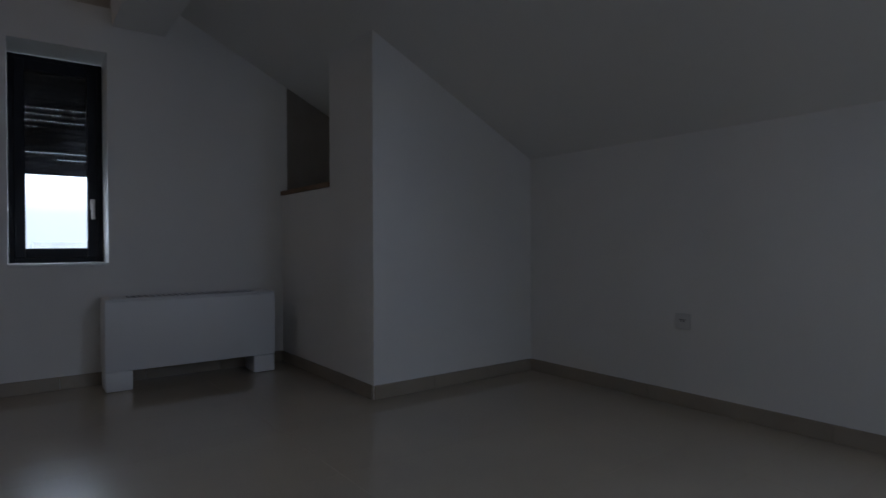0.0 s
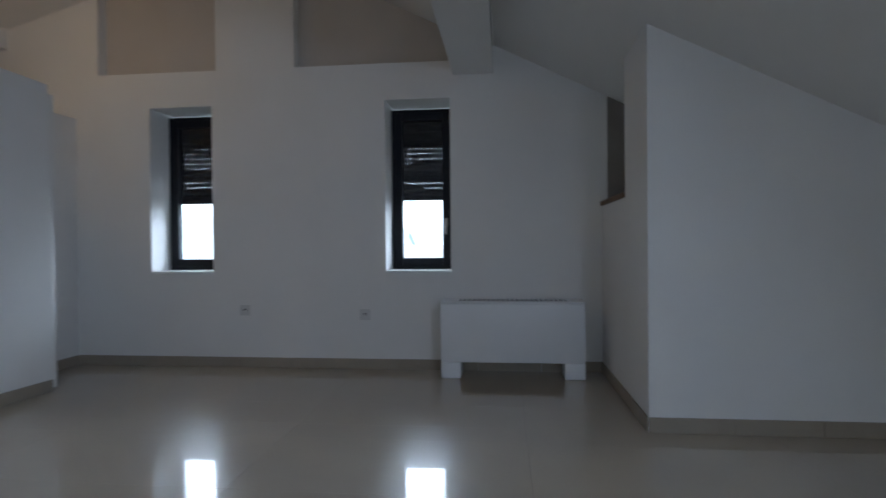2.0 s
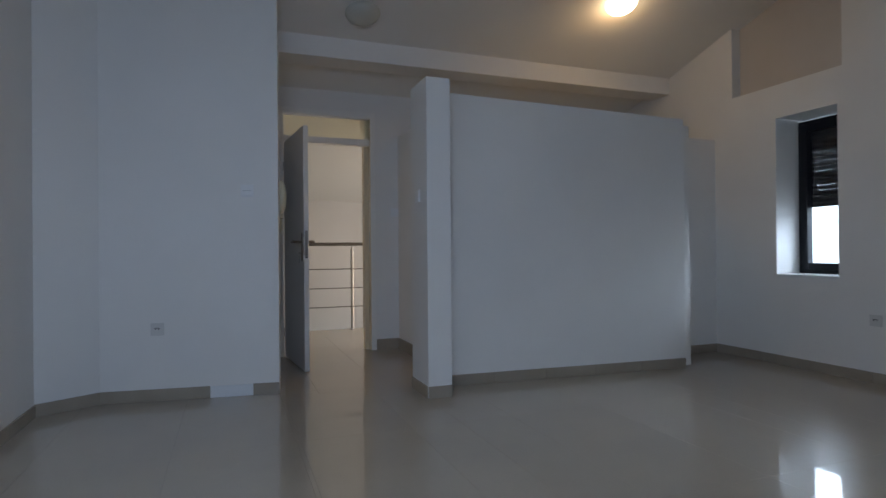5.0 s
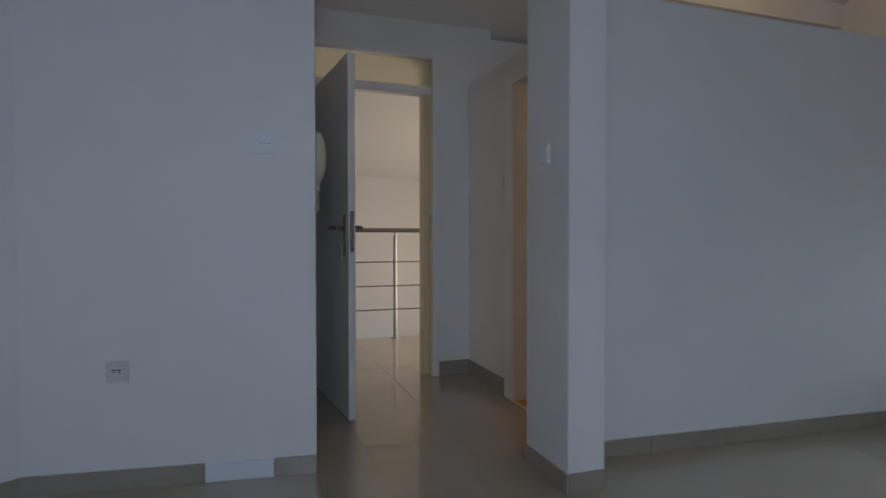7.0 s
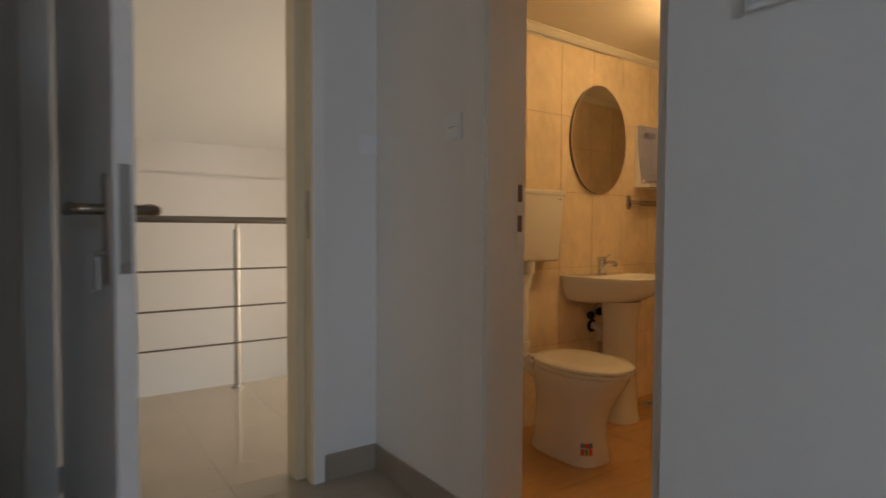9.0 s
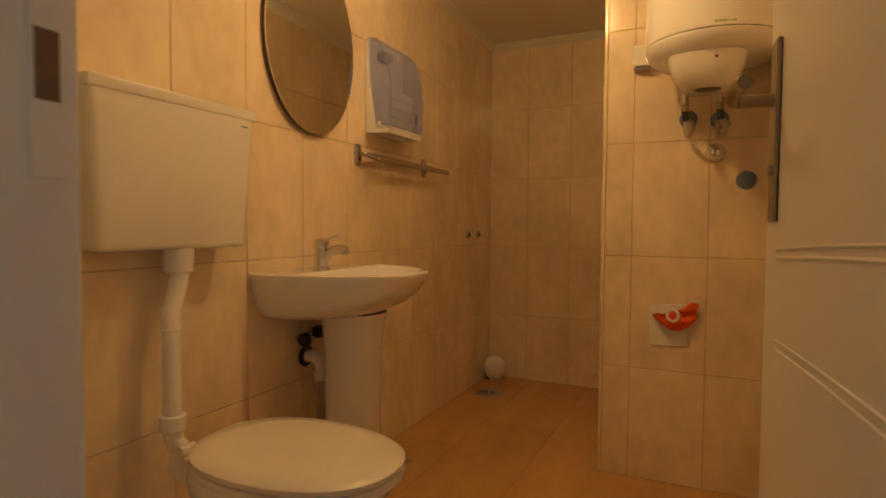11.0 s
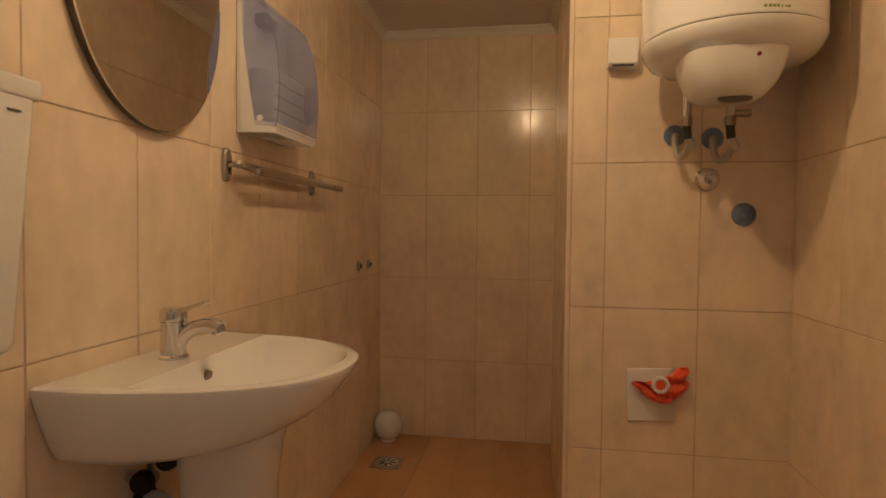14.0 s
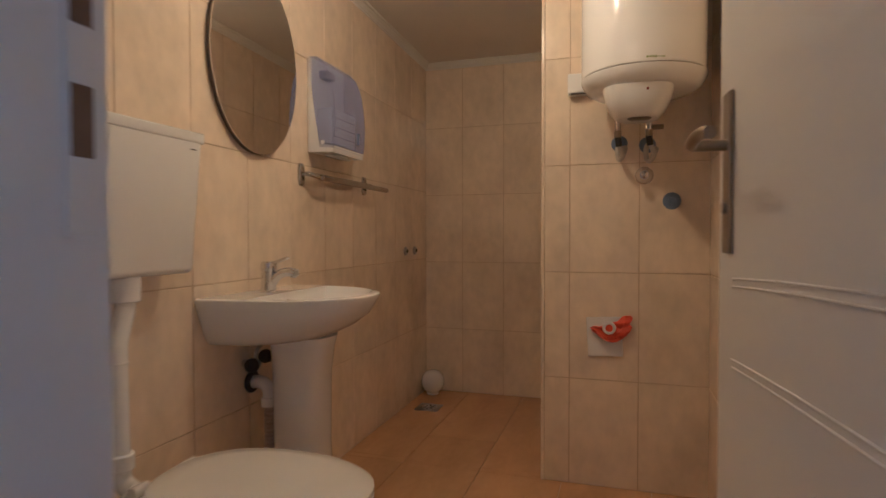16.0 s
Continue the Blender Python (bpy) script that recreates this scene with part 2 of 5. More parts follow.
bm = bmesh.new()
# the right slope leaves an assumed opening above the roof fill light
for xa, xb, ya, yb in ((RIDGE[0], 3.55, BACK - 0.25, 3.9), (4.25, 5.05, BACK - 0.25, 3.9), (3.55, 4.25, -0.95, 3.9), (3.55, 4.25, BACK - 0.25, -1.95)):
    prism(bm, [(xa, roof(xa + 1e-6)), (xb, roof(xb)), (xb, roof(xb) + 0.2), (xa, roof(xa + 1e-6) + 0.2)], "y", ya, yb)
prism(bm, [RIDGE, (RIDGE[0], RIDGE[1] + 0.2), (-5.0, roof(-5.0) + 0.2), (-5.0, roof(-5.0))], "y", BACK - 0.25, 3.9)
structure("ceiling", bm, CEILING, "white painted sloping attic ceiling meeting at a ridge", "ceiling")

# gable wall with two window openings and two shallow niches under the slopes
W1, W2 = (1.951, 2.448), (0.050, 0.567)
WZ = (0.738, 2.048)
NZ, ND = 2.325, 0.10
bm = bmesh.new()
for x0, x1, zt in ((-0.59, W2[0], NZ), (W2[1], W1[0], NZ), (W1[1], 2.49, NZ), (2.49, 3.60, 1.9)):
    box(bm, x0, x1, GY, 3.5, -0.05, zt)
for x0, x1 in (W2, W1):
    box(bm, x0, x1, GY, 3.5, -0.05, WZ[0])
    box(bm, x0, x1, GY, 3.5, WZ[1], NZ)
structure("wall_gable", bm, PLASTER, "white plastered gable wall with two deep narrow window openings", "wall")
bm = bmesh.new()
prism(bm, [(-2.1, 2.07), (-1.0, 2.07), (-1.0, 1.99), (-0.59, 1.99), (-0.59, NZ), (-0.384, NZ), (-0.384, roof(-0.384) + .02), (-2.1, roof(-2.1) + .02)], "y", GY, 3.5)
nb = bmesh.new()
prism(nb, [(-0.384, NZ), (0.605, NZ), (0.605, roof(0.605) + .02), (-0.384, roof(-0.384) + .02)], "y", GY + ND, 3.5)
prism(bm, [(0.605, NZ), (1.243, NZ), (1.243, roof(1.243) + .02), (0.928, 3.36), (0.605, roof(0.605) + .02)], "y", GY, 3.5)
prism(nb, [(1.243, NZ), (2.49, NZ), (2.49, roof(2.49) + .02), (1.243, roof(1.243) + .02)], "y", GY + ND, 3.5)
prism(bm, [(2.49, 1.9), (3.60, 1.9), (3.60, roof(3.60) + .02), (2.49, roof(2.49) + .02)], "y", GY, 3.5)
structure("wall_niche_back", nb, NICHE, "bare beige plaster at the back of the gable niches", "wall")
structure("wall_gable_upper", bm, PLASTER, "white upper gable wall with two shallow niches beside a pilaster", "wall")

structure("beam_right", prism(bmesh.new(), [(2.475, 2.217), (2.776, 2.217), (2.776, roof(2.776) + .02), (2.475, roof(2.475) + .02)], "y", BACK - .05, GY + .05),
          PLASTER, "white plastered roof beam running out from the gable wall", "beam")
structure("beam_left", prism(bmesh.new(), [(-1.43, 2.565), (-1.17, 2.565), (-1.17, roof(-1.17) + .02), (-1.47, roof(-1.47) + .02)], "y", BACK - .05, GY + .05),
          PLASTER, "white plastered roof beam above the bathroom box", "beam")
structure("wall_knee", bx(KNEE, KNEE + 0.2, BACK - 0.2, 3.6, -0.05, 1.6), PLASTER, "low white knee wall under the roof slope", "wall")

# closet-like projection beside the gable wall: full-height front, low side wall with an open hatch above
JX, JY = 3.560, 1.733
structure("wall_projection_front", prism(bmesh.new(), [(JX, -.05), (KNEE + .01, -.05), (KNEE + .01, roof(KNEE) + .02), (JX, roof(JX) + .02)], "y", JY, JY + 0.12),
          PLASTER, "white wall of the projection, its top cut by the roof slope", "wall")
bm = bmesh.new()
prism(bm, [(JX, -.05), (JX + .12, -.05), (JX + .12, roof(JX + .12) + .02), (JX, roof(JX) + .02)], "y", JY + .12, 2.27)
box(bm, JX, JX + 0.12, 2.27, 3.10, -.05, 1.218)
structure("wall_projection_side", bm, PLASTER, "white side wall of the projection with an open attic hatch", "wall")
structure("hatch_floor", bx(JX - .012, KNEE, 2.272, 3.50, 1.219, 1.249), BROWN, "raw brown board at the bottom of the attic hatch", "board")
structure("hatch_lining", bx(JX + .03, KNEE, GY + 0.001, GY + 0.1, 1.250, 2.1), ATTIC, "grey brown lining inside the attic hatch", "lining")

# back wall; its opening is assumed, out of view, for the fill light
bm = bmesh.new()
BW = (2.2, 3.6, 0.30, 1.6)
box(bm, -0.9, BW[0], BACK - .2, BACK, -.05, 3.4)
box(bm, BW[1], KNEE + .1, BACK - .2, BACK, -.05, 2.4)
box(bm, BW[0], BW[1], BACK - .2, BACK, -.05, BW[2])
box(bm, BW[0], BW[1], BACK - .2, BACK, BW[3], 3.2)
# unseen pane added to stop the sun coming through the opening
structure("added_back_pane", bx(BW[0], BW[1], BACK - 0.15, BACK - 0.14, BW[2], BW[3]), FROST, "frosted pane added unseen in the back opening to keep the sun out", "window")
# unseen pane added over the assumed roof opening
structure("added_roof_pane", prism(bmesh.new(), [(3.55, roof(3.55) + .13), (4.25, roof(4.25) + .13), (4.25, roof(4.25) + .14), (3.55, roof(3.55) + .14)], "y", -1.95, -0.95), FROST, "frosted pane added unseen in the roof opening", "window")
structure("wall_back", bm, PLASTER, "white plastered back wall with an added opening", "wall")

# left wall, chamfered at the back corner
def slab(p, q, thick, z0, z1):
    p, q = Vector((*p, 0)), Vector((*q, 0))
    n = Vector((-(q - p).y, (q - p).x, 0)).normalized() * thick
    return prism(bmesh.new(), [(p.x, p.y), (q.x, q.y), (q.x + n.x, q.y + n.y), (p.x + n.x, p.y + n.y)], "z", z0, z1)


LW = [(-0.525, -0.90), (-0.67, -2.0), (-0.475, BACK + 0.002)]
structure("wall_left", slab(LW[1], LW[0], 0.2, -.05, 3.1), PLASTER, "white plastered wall beside the passage", "wall")
structure("wall_left_chamfer", slab(LW[2], LW[1], 0.2, -.05, 3.1), PLASTER, "white plastered chamfered wall corner", "wall")
structure("wall_passage", bx(-1.94, -0.56, -1.10, -0.90, -.05, 3.0), PLASTER, "white plastered wall of the short passage", "wall")

# landing wall with the door opening and its transom
LX, LT = -1.94, 0.16
DY0, DY1, DZ = -0.74, 0.074, 2.255
bm = bmesh.new()
box(bm, LX - LT, LX, -1.3, DY0 - .02, -.05, 2.9)
box(bm, LX - LT, LX, DY1 + .02, 0.53, -.05, 2.9)
box(bm, LX - LT, LX, DY0 - .02, DY1 + .02, DZ + .02, 2.9)
structure("wall_landing", bm, PLASTER, "white plastered wall with the doorway to the stair landing", "wall")

# bathroom box
BZ = 2.06
bm = bmesh.new()
box(bm, -1.94, -1.221, 0.36, 0.508, -.05, 2.10)
box(bm, -0.584, -0.345, 0.36, 0.508, -.05, 2.10)
box(bm, -1.221, -0.584, 0.36, 0.508, 1.935, 2.10)
structure("wall_bathroom_front", bm, PLASTER, "white plastered wall with the bathroom doorway", "wall")
structure("pillar", box(bx(-0.345, 0.0, 0.0, 0.165, -.05, 2.112), -0.345, -0.3, 0.165, 0.5, -.05, 2.10), PLASTER, "white plastered pillar at the end of the partition", "wall")
# the partition runs slightly askew and its top falls a little towards the gable
PA, PB = (-0.276, 0.165), (-0.135, 2.262)
bm = bmesh.new()
lower = [(*PA, -.05), (*PB, -.05), (-0.34, 2.262, -.05), (-0.34, 0.165, -.05)]
loft(bm, [[Vector(p) for p in lower], [Vector((p[0], p[1], z)) for p, z in zip(lower, (2.10, 2.022, 2.022, 2.10))]])
structure("partition", bm, PLASTER, "white partition wall that stops short of the ceiling", "wall")
structure("partition_return_face", bx(-0.583, -0.34, 2.384, 2.42, -.05, 1.985), PLASTER, "white end of the partition wall", "wall")
structure("partition_return", bx(-0.500, -0.20, 2.263, 2.382, -.05, 1.985), PLASTER, "white end of the partition wall", "wall")
structure("wall_bathroom_boiler", bx(-1.095, -0.583, 2.42, 3.51, -.05, 1.985), PLASTER, "white wall of the bathroom box in the room corner", "wall")
structure("wall_bathroom_left", bx(-2.1, -1.967, 0.53, 3.62, -.05, 2.45), PLASTER, "plastered outer wall of the bathroom", "wall")
structure("wall_bathroom_far", bx(-1.967, -1.09, 3.512, 3.62, -.05, 2.4), PLASTER, "plastered far wall of the bathroom", "wall")


def bath_z(y):
    return 2.044 - 0.028 * (y - 1.2)


bm = prism(bmesh.new(), [(0.508, bath_z(0.508)), (2.42, bath_z(2.42)), (2.42, 2.075), (0.508, 2.075)], "x", -1.967, -0.41)
prism(bm, [(2.421, bath_z(2.421)), (3.512, bath_z(3.512)), (3.512, 2.075), (2.421, 2.075)], "x", -1.967, -1.0)
structure("bathroom_ceiling", bm, BATHCEIL, "white low ceiling of the bathroom", "ceiling")

# stair landing and stairwell
structure("wall_stairwell", bx(-4.95, -4.75, -2.6, 2.4, -2.8, 2.6), STAIRWALL, "off-white stairwell wall beyond the railing", "wall")
structure("wall_stair_side", bx(-4.75, -2.1, -2.6, -2.4, -2.8, 2.8), STAIRWALL, "off-white side wall of the stairwell", "wall")
structure("wall_stair_side_far", bx(-4.75, -2.1, 1.6, 1.8, -2.8, 2.8), STAIRWALL, "off-white side wall of the stairwell", "wall")
structure("stairwell_ledge", bx(-4.75, -4.725, -2.4, 1.6, -2.8, 1.432), STAIRWALL, "lower part of the stairwell wall, slightly proud", "wall")
structure("stairwell_bottom", bx(-4.95, -3.4, -2.6, 1.8, -3.0, -2.8), STAIRWALL, "pale floor at the bottom of the stairwell", "floor")


# ---- outside: pale hazy distance beyond the windows ----
def haze_mat():
    m = bpy.data.materials.new("bright_hazy_sky")
    m.use_nodes = True
    nt = m.node_tree
    geo, sep = nt.nodes.new("ShaderNodeNewGeometry"), nt.nodes.new("ShaderNodeSeparateXYZ")
    ramp, rng, em = nt.nodes.new("ShaderNodeValToRGB"), nt.nodes.new("ShaderNodeMapRange"), nt.nodes.new("ShaderNodeEmission")
    rng.inputs["From Min"].default_value, rng.inputs["From Max"].default_value = -15.0, 45.0
    e = ramp.color_ramp.elements
    e[0].color, e[1].color = (0.62, 0.70, 0.76, 1), (0.70, 0.84, 1.0, 1)
    e[1].position = 0.45
    nt.links.new(geo.outputs["Position"], sep.inputs[0])
    nt.links.new(sep.outputs["Z"], rng.inputs["Value"])
    nt.links.new(rng.outputs[0], ramp.inputs[0])
    nt.links.new(ramp.outputs[0], em.inputs["Color"])
    glow = nt.nodes.new("ShaderNodeMapRange")
    for k, v in (("From Min", 6.0), ("From Max", 45.0), ("To Min", 3.5), ("To Max", 22.0)):
        glow.inputs[k].default_value = v
    nt.links.new(sep.outputs["Z"], glow.inputs["Value"])
    nt.links.new(glow.outputs[0], em.inputs["Strength"])
    nt.links.new(em.outputs[0], nt.nodes["Material Output"].inputs[0])
    return m


bm = bmesh.new()
prev = None
for i in range(25):
    a = radians(-75 + i * 150 / 24)
    p = (math.sin(a) * 110, 3 + math.cos(a) * 110)
    cur = (bm.verts.new((*p, -15)), bm.verts.new((*p, 70)))
    if prev:
        bm.faces.new((prev[0], cur[0], cur[1], prev[1]))
    prev = cur
structure("backdrop", bm, haze_mat(), "bright hazy overcast sky beyond the windows", "backdrop")
GROUND = mat("distant_ground", (0.20, 0.22, 0.19), 0.9, var=0.2, scale=0.05, fine=1.0)
structure("ground", bx(-140, 140, 4.2, 140, -9.6, -9.5), GROUND, "pale ground between distant houses", "ground")


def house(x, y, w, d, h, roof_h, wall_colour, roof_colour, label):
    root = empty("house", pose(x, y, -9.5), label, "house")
    # wall and roof colours already carry the haze: pale, with little contrast
    wm = mat("haze_paled_facade", wall_colour, 0.8, var=0.05, scale=0.3, fine=3)
    rm = mat("haze_paled_roof", roof_colour, 0.8, var=0.15, scale=0.5, fine=6)
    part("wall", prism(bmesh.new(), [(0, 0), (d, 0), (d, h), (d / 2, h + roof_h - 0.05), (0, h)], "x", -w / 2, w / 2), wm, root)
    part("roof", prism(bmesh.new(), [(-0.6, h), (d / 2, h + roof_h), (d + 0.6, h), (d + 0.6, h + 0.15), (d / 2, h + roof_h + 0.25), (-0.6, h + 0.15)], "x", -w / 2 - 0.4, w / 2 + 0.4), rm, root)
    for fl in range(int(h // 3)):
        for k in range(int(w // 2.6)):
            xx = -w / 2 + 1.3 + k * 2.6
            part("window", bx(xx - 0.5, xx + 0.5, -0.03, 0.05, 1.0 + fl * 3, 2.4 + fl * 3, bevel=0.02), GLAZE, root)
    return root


# haze is put into these pale bluish glass, wall and roof colours
GLAZE = mat("haze_paled_glass", (0.52, 0.60, 0.64), 0.15, var=0.1)
house(-14.0, 48.0, 15.0, 9.0, 10.0, 1.6, (0.66, 0.80, 0.82), (0.62, 0.68, 0.72), "teal apartment house, its colours paled for haze")
house(-2.0, 40.0, 7.0, 7.0, 8.6, 1.5, (0.86, 0.87, 0.87), (0.72, 0.73, 0.75), "white house with a hipped roof, its colours paled for haze")
house(10.0, 52.0, 13.0, 9.0, 8.8, 1.6, (0.84, 0.78, 0.76), (0.68, 0.68, 0.70), "pink house, its colours paled for haze")
house(28.0, 60.0, 16.0, 9.0, 9.4, 1.5, (0.82, 0.84, 0.86), (0.68, 0.69, 0.71), "grey white house, its colours paled for haze")

# ---- tiles, skirting and trims of the setting ----
TILE_MESH = {}


def tile(name, parent, centre, size, material, bevel=0.0012):
    """One tile: size along x, y, z; alike tiles share a mesh."""
    key = (name, material.name, tuple(round(s, 3) for s in size))
    if key not in TILE_MESH:
        w, d, h = (s / 2 for s in size)
        TILE_MESH[key] = mesh_of(name, bx(-w, w, -d, d, -h, h, bevel=bevel, seg=1), material)
    ob = new(name, TILE_MESH[key])
    ob.location = centre
    ob.parent = parent
    return ob


def spans(lo, hi, joint, pitch):
    """Stretches between joints that lie at joint + k * pitch, cut at lo and hi."""
    k = math.ceil((lo - joint) / pitch - 1e-6)
    cuts = [lo] + [joint + i * pitch for i in range(k, k + 400) if lo + 0.012 < joint + i * pitch < hi - 0.012] + [hi]
    return list(zip(cuts, cuts[1:]))


def tiled(name, axis, at, side, lo, hi, joint, z_top, label, z_joint=0.0, z_pitch=0.403, pitch=0.249, skip=None):
    """A tiled wall face at axis = at that looks to side, with its grout bed; the tiles are its parts."""
    bed0, bed1 = at - side * 0.011, at - side * 0.0025
    a0, a1 = min(bed0, bed1), max(bed0, bed1)
    bm = bmesh.new()
    rows = spans(0.0, z_top, z_joint, z_pitch)
    if axis == "x":
        box(bm, a0, a1, lo, hi, 0.0, z_top)
    else:
        box(bm, lo, hi, a0, a1, 0.0, z_top)
    bed = structure(name, bm, WALLGROUT, label, "tiled wall")
    t, j = 0.008, 0.0024
    c = at - side * t / 2
    for u0, u1 in spans(lo, hi, joint, pitch):
        for z0, z1 in rows:
            u, z, w, h = (u0 + u1) / 2, (z0 + z1) / 2, u1 - u0 - j, z1 - z0 - j
            if axis == "x":
                tile("wall_tile", bed, (c, u, z), (t, w, h), WALLTILE)
            else:
                tile("wall_tile", bed, (u, c, z), (w, t, h), WALLTILE)
    return bed


BX, BR, BY, SY, SX = -1.951, -0.516, 2.364, 3.462, -1.108
BTOP = 1.988


def skirting(a, b, out, h=0.077, t=0.010, length=0.45, material=None, name="baseboard"):
    """A tiled skirting from a to b in the plan, standing proud by t on the side out."""
    a, b, out = Vector((*a, 0)), Vector((*b, 0)), Vector((*out, 0)).normalized()
    d = b - a
    n = max(1, round(d.length / length))
    run = empty("baseboard", pose(0, 0, 0), "skirting of polished beige tiles along the white wall", "skirting", kind="structure")
    rot = math.atan2(d.y, d.x)
    for i in range(n):
        c = a + d * ((i + 0.5) / n) + out * (t / 2)
        key = ("skirt", round(d.length / n, 3), h)
        if key not in TILE_MESH:
            w = d.length / n / 2 - 0.001
            TILE_MESH[key] = mesh_of("skirting_tile", bx(-w, w, -t / 2, t / 2, 0.0, h, bevel=0.0015, seg=1), BASETILE)
        ob = new("skirting_tile", TILE_MESH[key])
        ob.matrix_world = Matrix.Translation(c) @ Matrix.Rotation(rot, 4, "Z")
        ob.parent = run
    return run


# ---- doors and windows ----
def window(name, x0, x1, y, slits):
    """Narrow tilt window with a dark frame, half-lowered roller shutter behind the glass and a lever handle."""
    z0, z1 = WZ[0] + 0.012, WZ[1] - 0.02
    root = empty(name, pose((x0 + x1) / 2, y, z0), "narrow anthracite window with its roller shutter half lowered", "window", "gable windows", "structure")
    inv = root.matrix_world.inverted()

    def p(nm, bm, m, par=root, label="", smooth=False):
        ob = part(nm, bm, m, par, label, smooth)
        if par is root:
            ob.matrix_parent_inverse = inv
        return ob
    bm = bmesh.new()
    for a in ((x0, x0 + 0.04, z0, z1), (x1 - 0.04, x1, z0, z1), (x0 + 0.04, x1 - 0.04, z0, z0 + 0.045), (x0 + 0.04, x1 - 0.04, z1 - 0.045, z1)):
        box(bm, a[0], a[1], y, y + 0.07, a[2], a[3], bevel=0.004)
    p("window_frame", bm, FRAMEDARK)
    bm = bmesh.new()
    a0, a1, b0, b1 = x0 + 0.028, x1 - 0.028, z0 + 0.03, z1 - 0.03
    for a in ((a0, a0 + 0.058, b0, b1), (a1 - 0.058, a1, b0, b1), (a0 + 0.058, a1 - 0.058, b0, b0 + 0.06), (a0 + 0.058, a1 - 0.058, b1 - 0.06, b1)):
        box(bm, a[0], a[1], y - 0.012, y + 0.05, a[2], a[3], bevel=0.005)
    p("sash", bm, FRAMEDARK)
    pane = p("pane", bx(a0 + 0.05, a1 - 0.05, y + 0.022, y + 0.028, b0 + 0.05, b1 - 0.05), GLASS)
    pane.visible_shadow = False
    # roller shutter slats; a few joints stand open and let light through
    zt, zb, pitch = z1 - 0.02, 1.325, 0.0403
    z, k = zb, 0
    while z < zt:
        top = min(z + pitch, zt)
        opened = slits.get(k)
        gap = 0.0016 if opened else -0.002
        bm = bmesh.new()
        prism(bm, [(y + 0.075, z + 0.001), (y + 0.079, z + pitch * 0.5), (y + 0.075, top - gap), (y + 0.087, top - gap), (y + 0.090, z + pitch * 0.5), (y + 0.087, z + 0.001)],
              "x", x0 + 0.005, x1 - 0.005)
        p("shutter_slat", bm, SHUTTER)
        if opened:
            # lugs that bridge the open joint; a joint may be open along a part of its length only
            a, c = (x0 + 0.005 + (x1 - x0) * f for f in opened)
            bm = bmesh.new()
            n = max(2, round((c - a) / 0.026))
            for i in range(n + 1):
                xx = a + (c - a) * i / n
                box(bm, xx - 0.004, xx + 0.004, y + 0.079, y + 0.086, top - gap - 0.002, top + 0.001)
            box(bm, x0 + 0.005, a, y + 0.078, y + 0.087, top - gap - 0.002, top + 0.002)
            box(bm, c, x1 - 0.005, y + 0.078, y + 0.087, top - gap - 0.002, top + 0.002)
            p("slat_link", bm, SHUTTER)
        z = top
        k += 1
    p("shutter_rail", bx(x0 + 0.005, x1 - 0.005, y + 0.073, y + 0.091, zb - 0.02, zb + 0.001, bevel=0.003), SHUTTER)
    hb = bmesh.new()
    box(hb, a1 - 0.045, a1 - 0.017, y - 0.020, y - 0.012, 1.085, 1.155, bevel=0.003)
    cyl(hb, (a1 - 0.031, y - 0.02, 1.12), (a1 - 0.031, y - 0.045, 1.12), 0.009, seg=12)
    box(hb, a1 - 0.041, a1 - 0.021, y - 0.055, y - 0.040, 1.025, 1.13, bevel=0.005)
    p("window_handle", hb, STEEL, label="grey lever handle")
    sb = bx(x0 - 0.002, x1 + 0.002, GY - 0.012, y - 0.001, WZ[0] - 0.004, WZ[0] + 0.012, bevel=0.003)
    p("window_sill", sb, SILL, label="white sill")
    return root


window("window_1", W1[0] + 0.001, W1[1] - 0.001, 3.325, {1: (0.5, 0.85), 2: (0.16, 0.86), 6: (0.18, 0.3), 7: (0.16, 0.86), 8: (0.16, 0.86), 9: (0.16, 0.86)})
window("window_2", W2[0] + 0.001, W2[1] - 0.001, 3.325, {2: (0.2, 0.8), 3: (0.16, 0.86), 6: (0.16, 0.86), 7: (0.16, 0.86), 8: (0.16, 0.86), 9: (0.16, 0.86), 10: (0.16, 0.86)})


def lever(bm, c, out, along, r=0.0115, reach=0.055, length=0.135):
    """A lever handle from its plate point c: out of the door, then along it."""
    c, out, along = Vector(c), Vector(out), Vector(along)
    tube(bm, [c, c + out * reach * 0.7, c + out * reach + along * 0.012, c + out * reach + along * length * 0.6 + Vector((0, 0, 0.006)), c + out * reach * 0.96 + along * length], r, 10)
    return bm


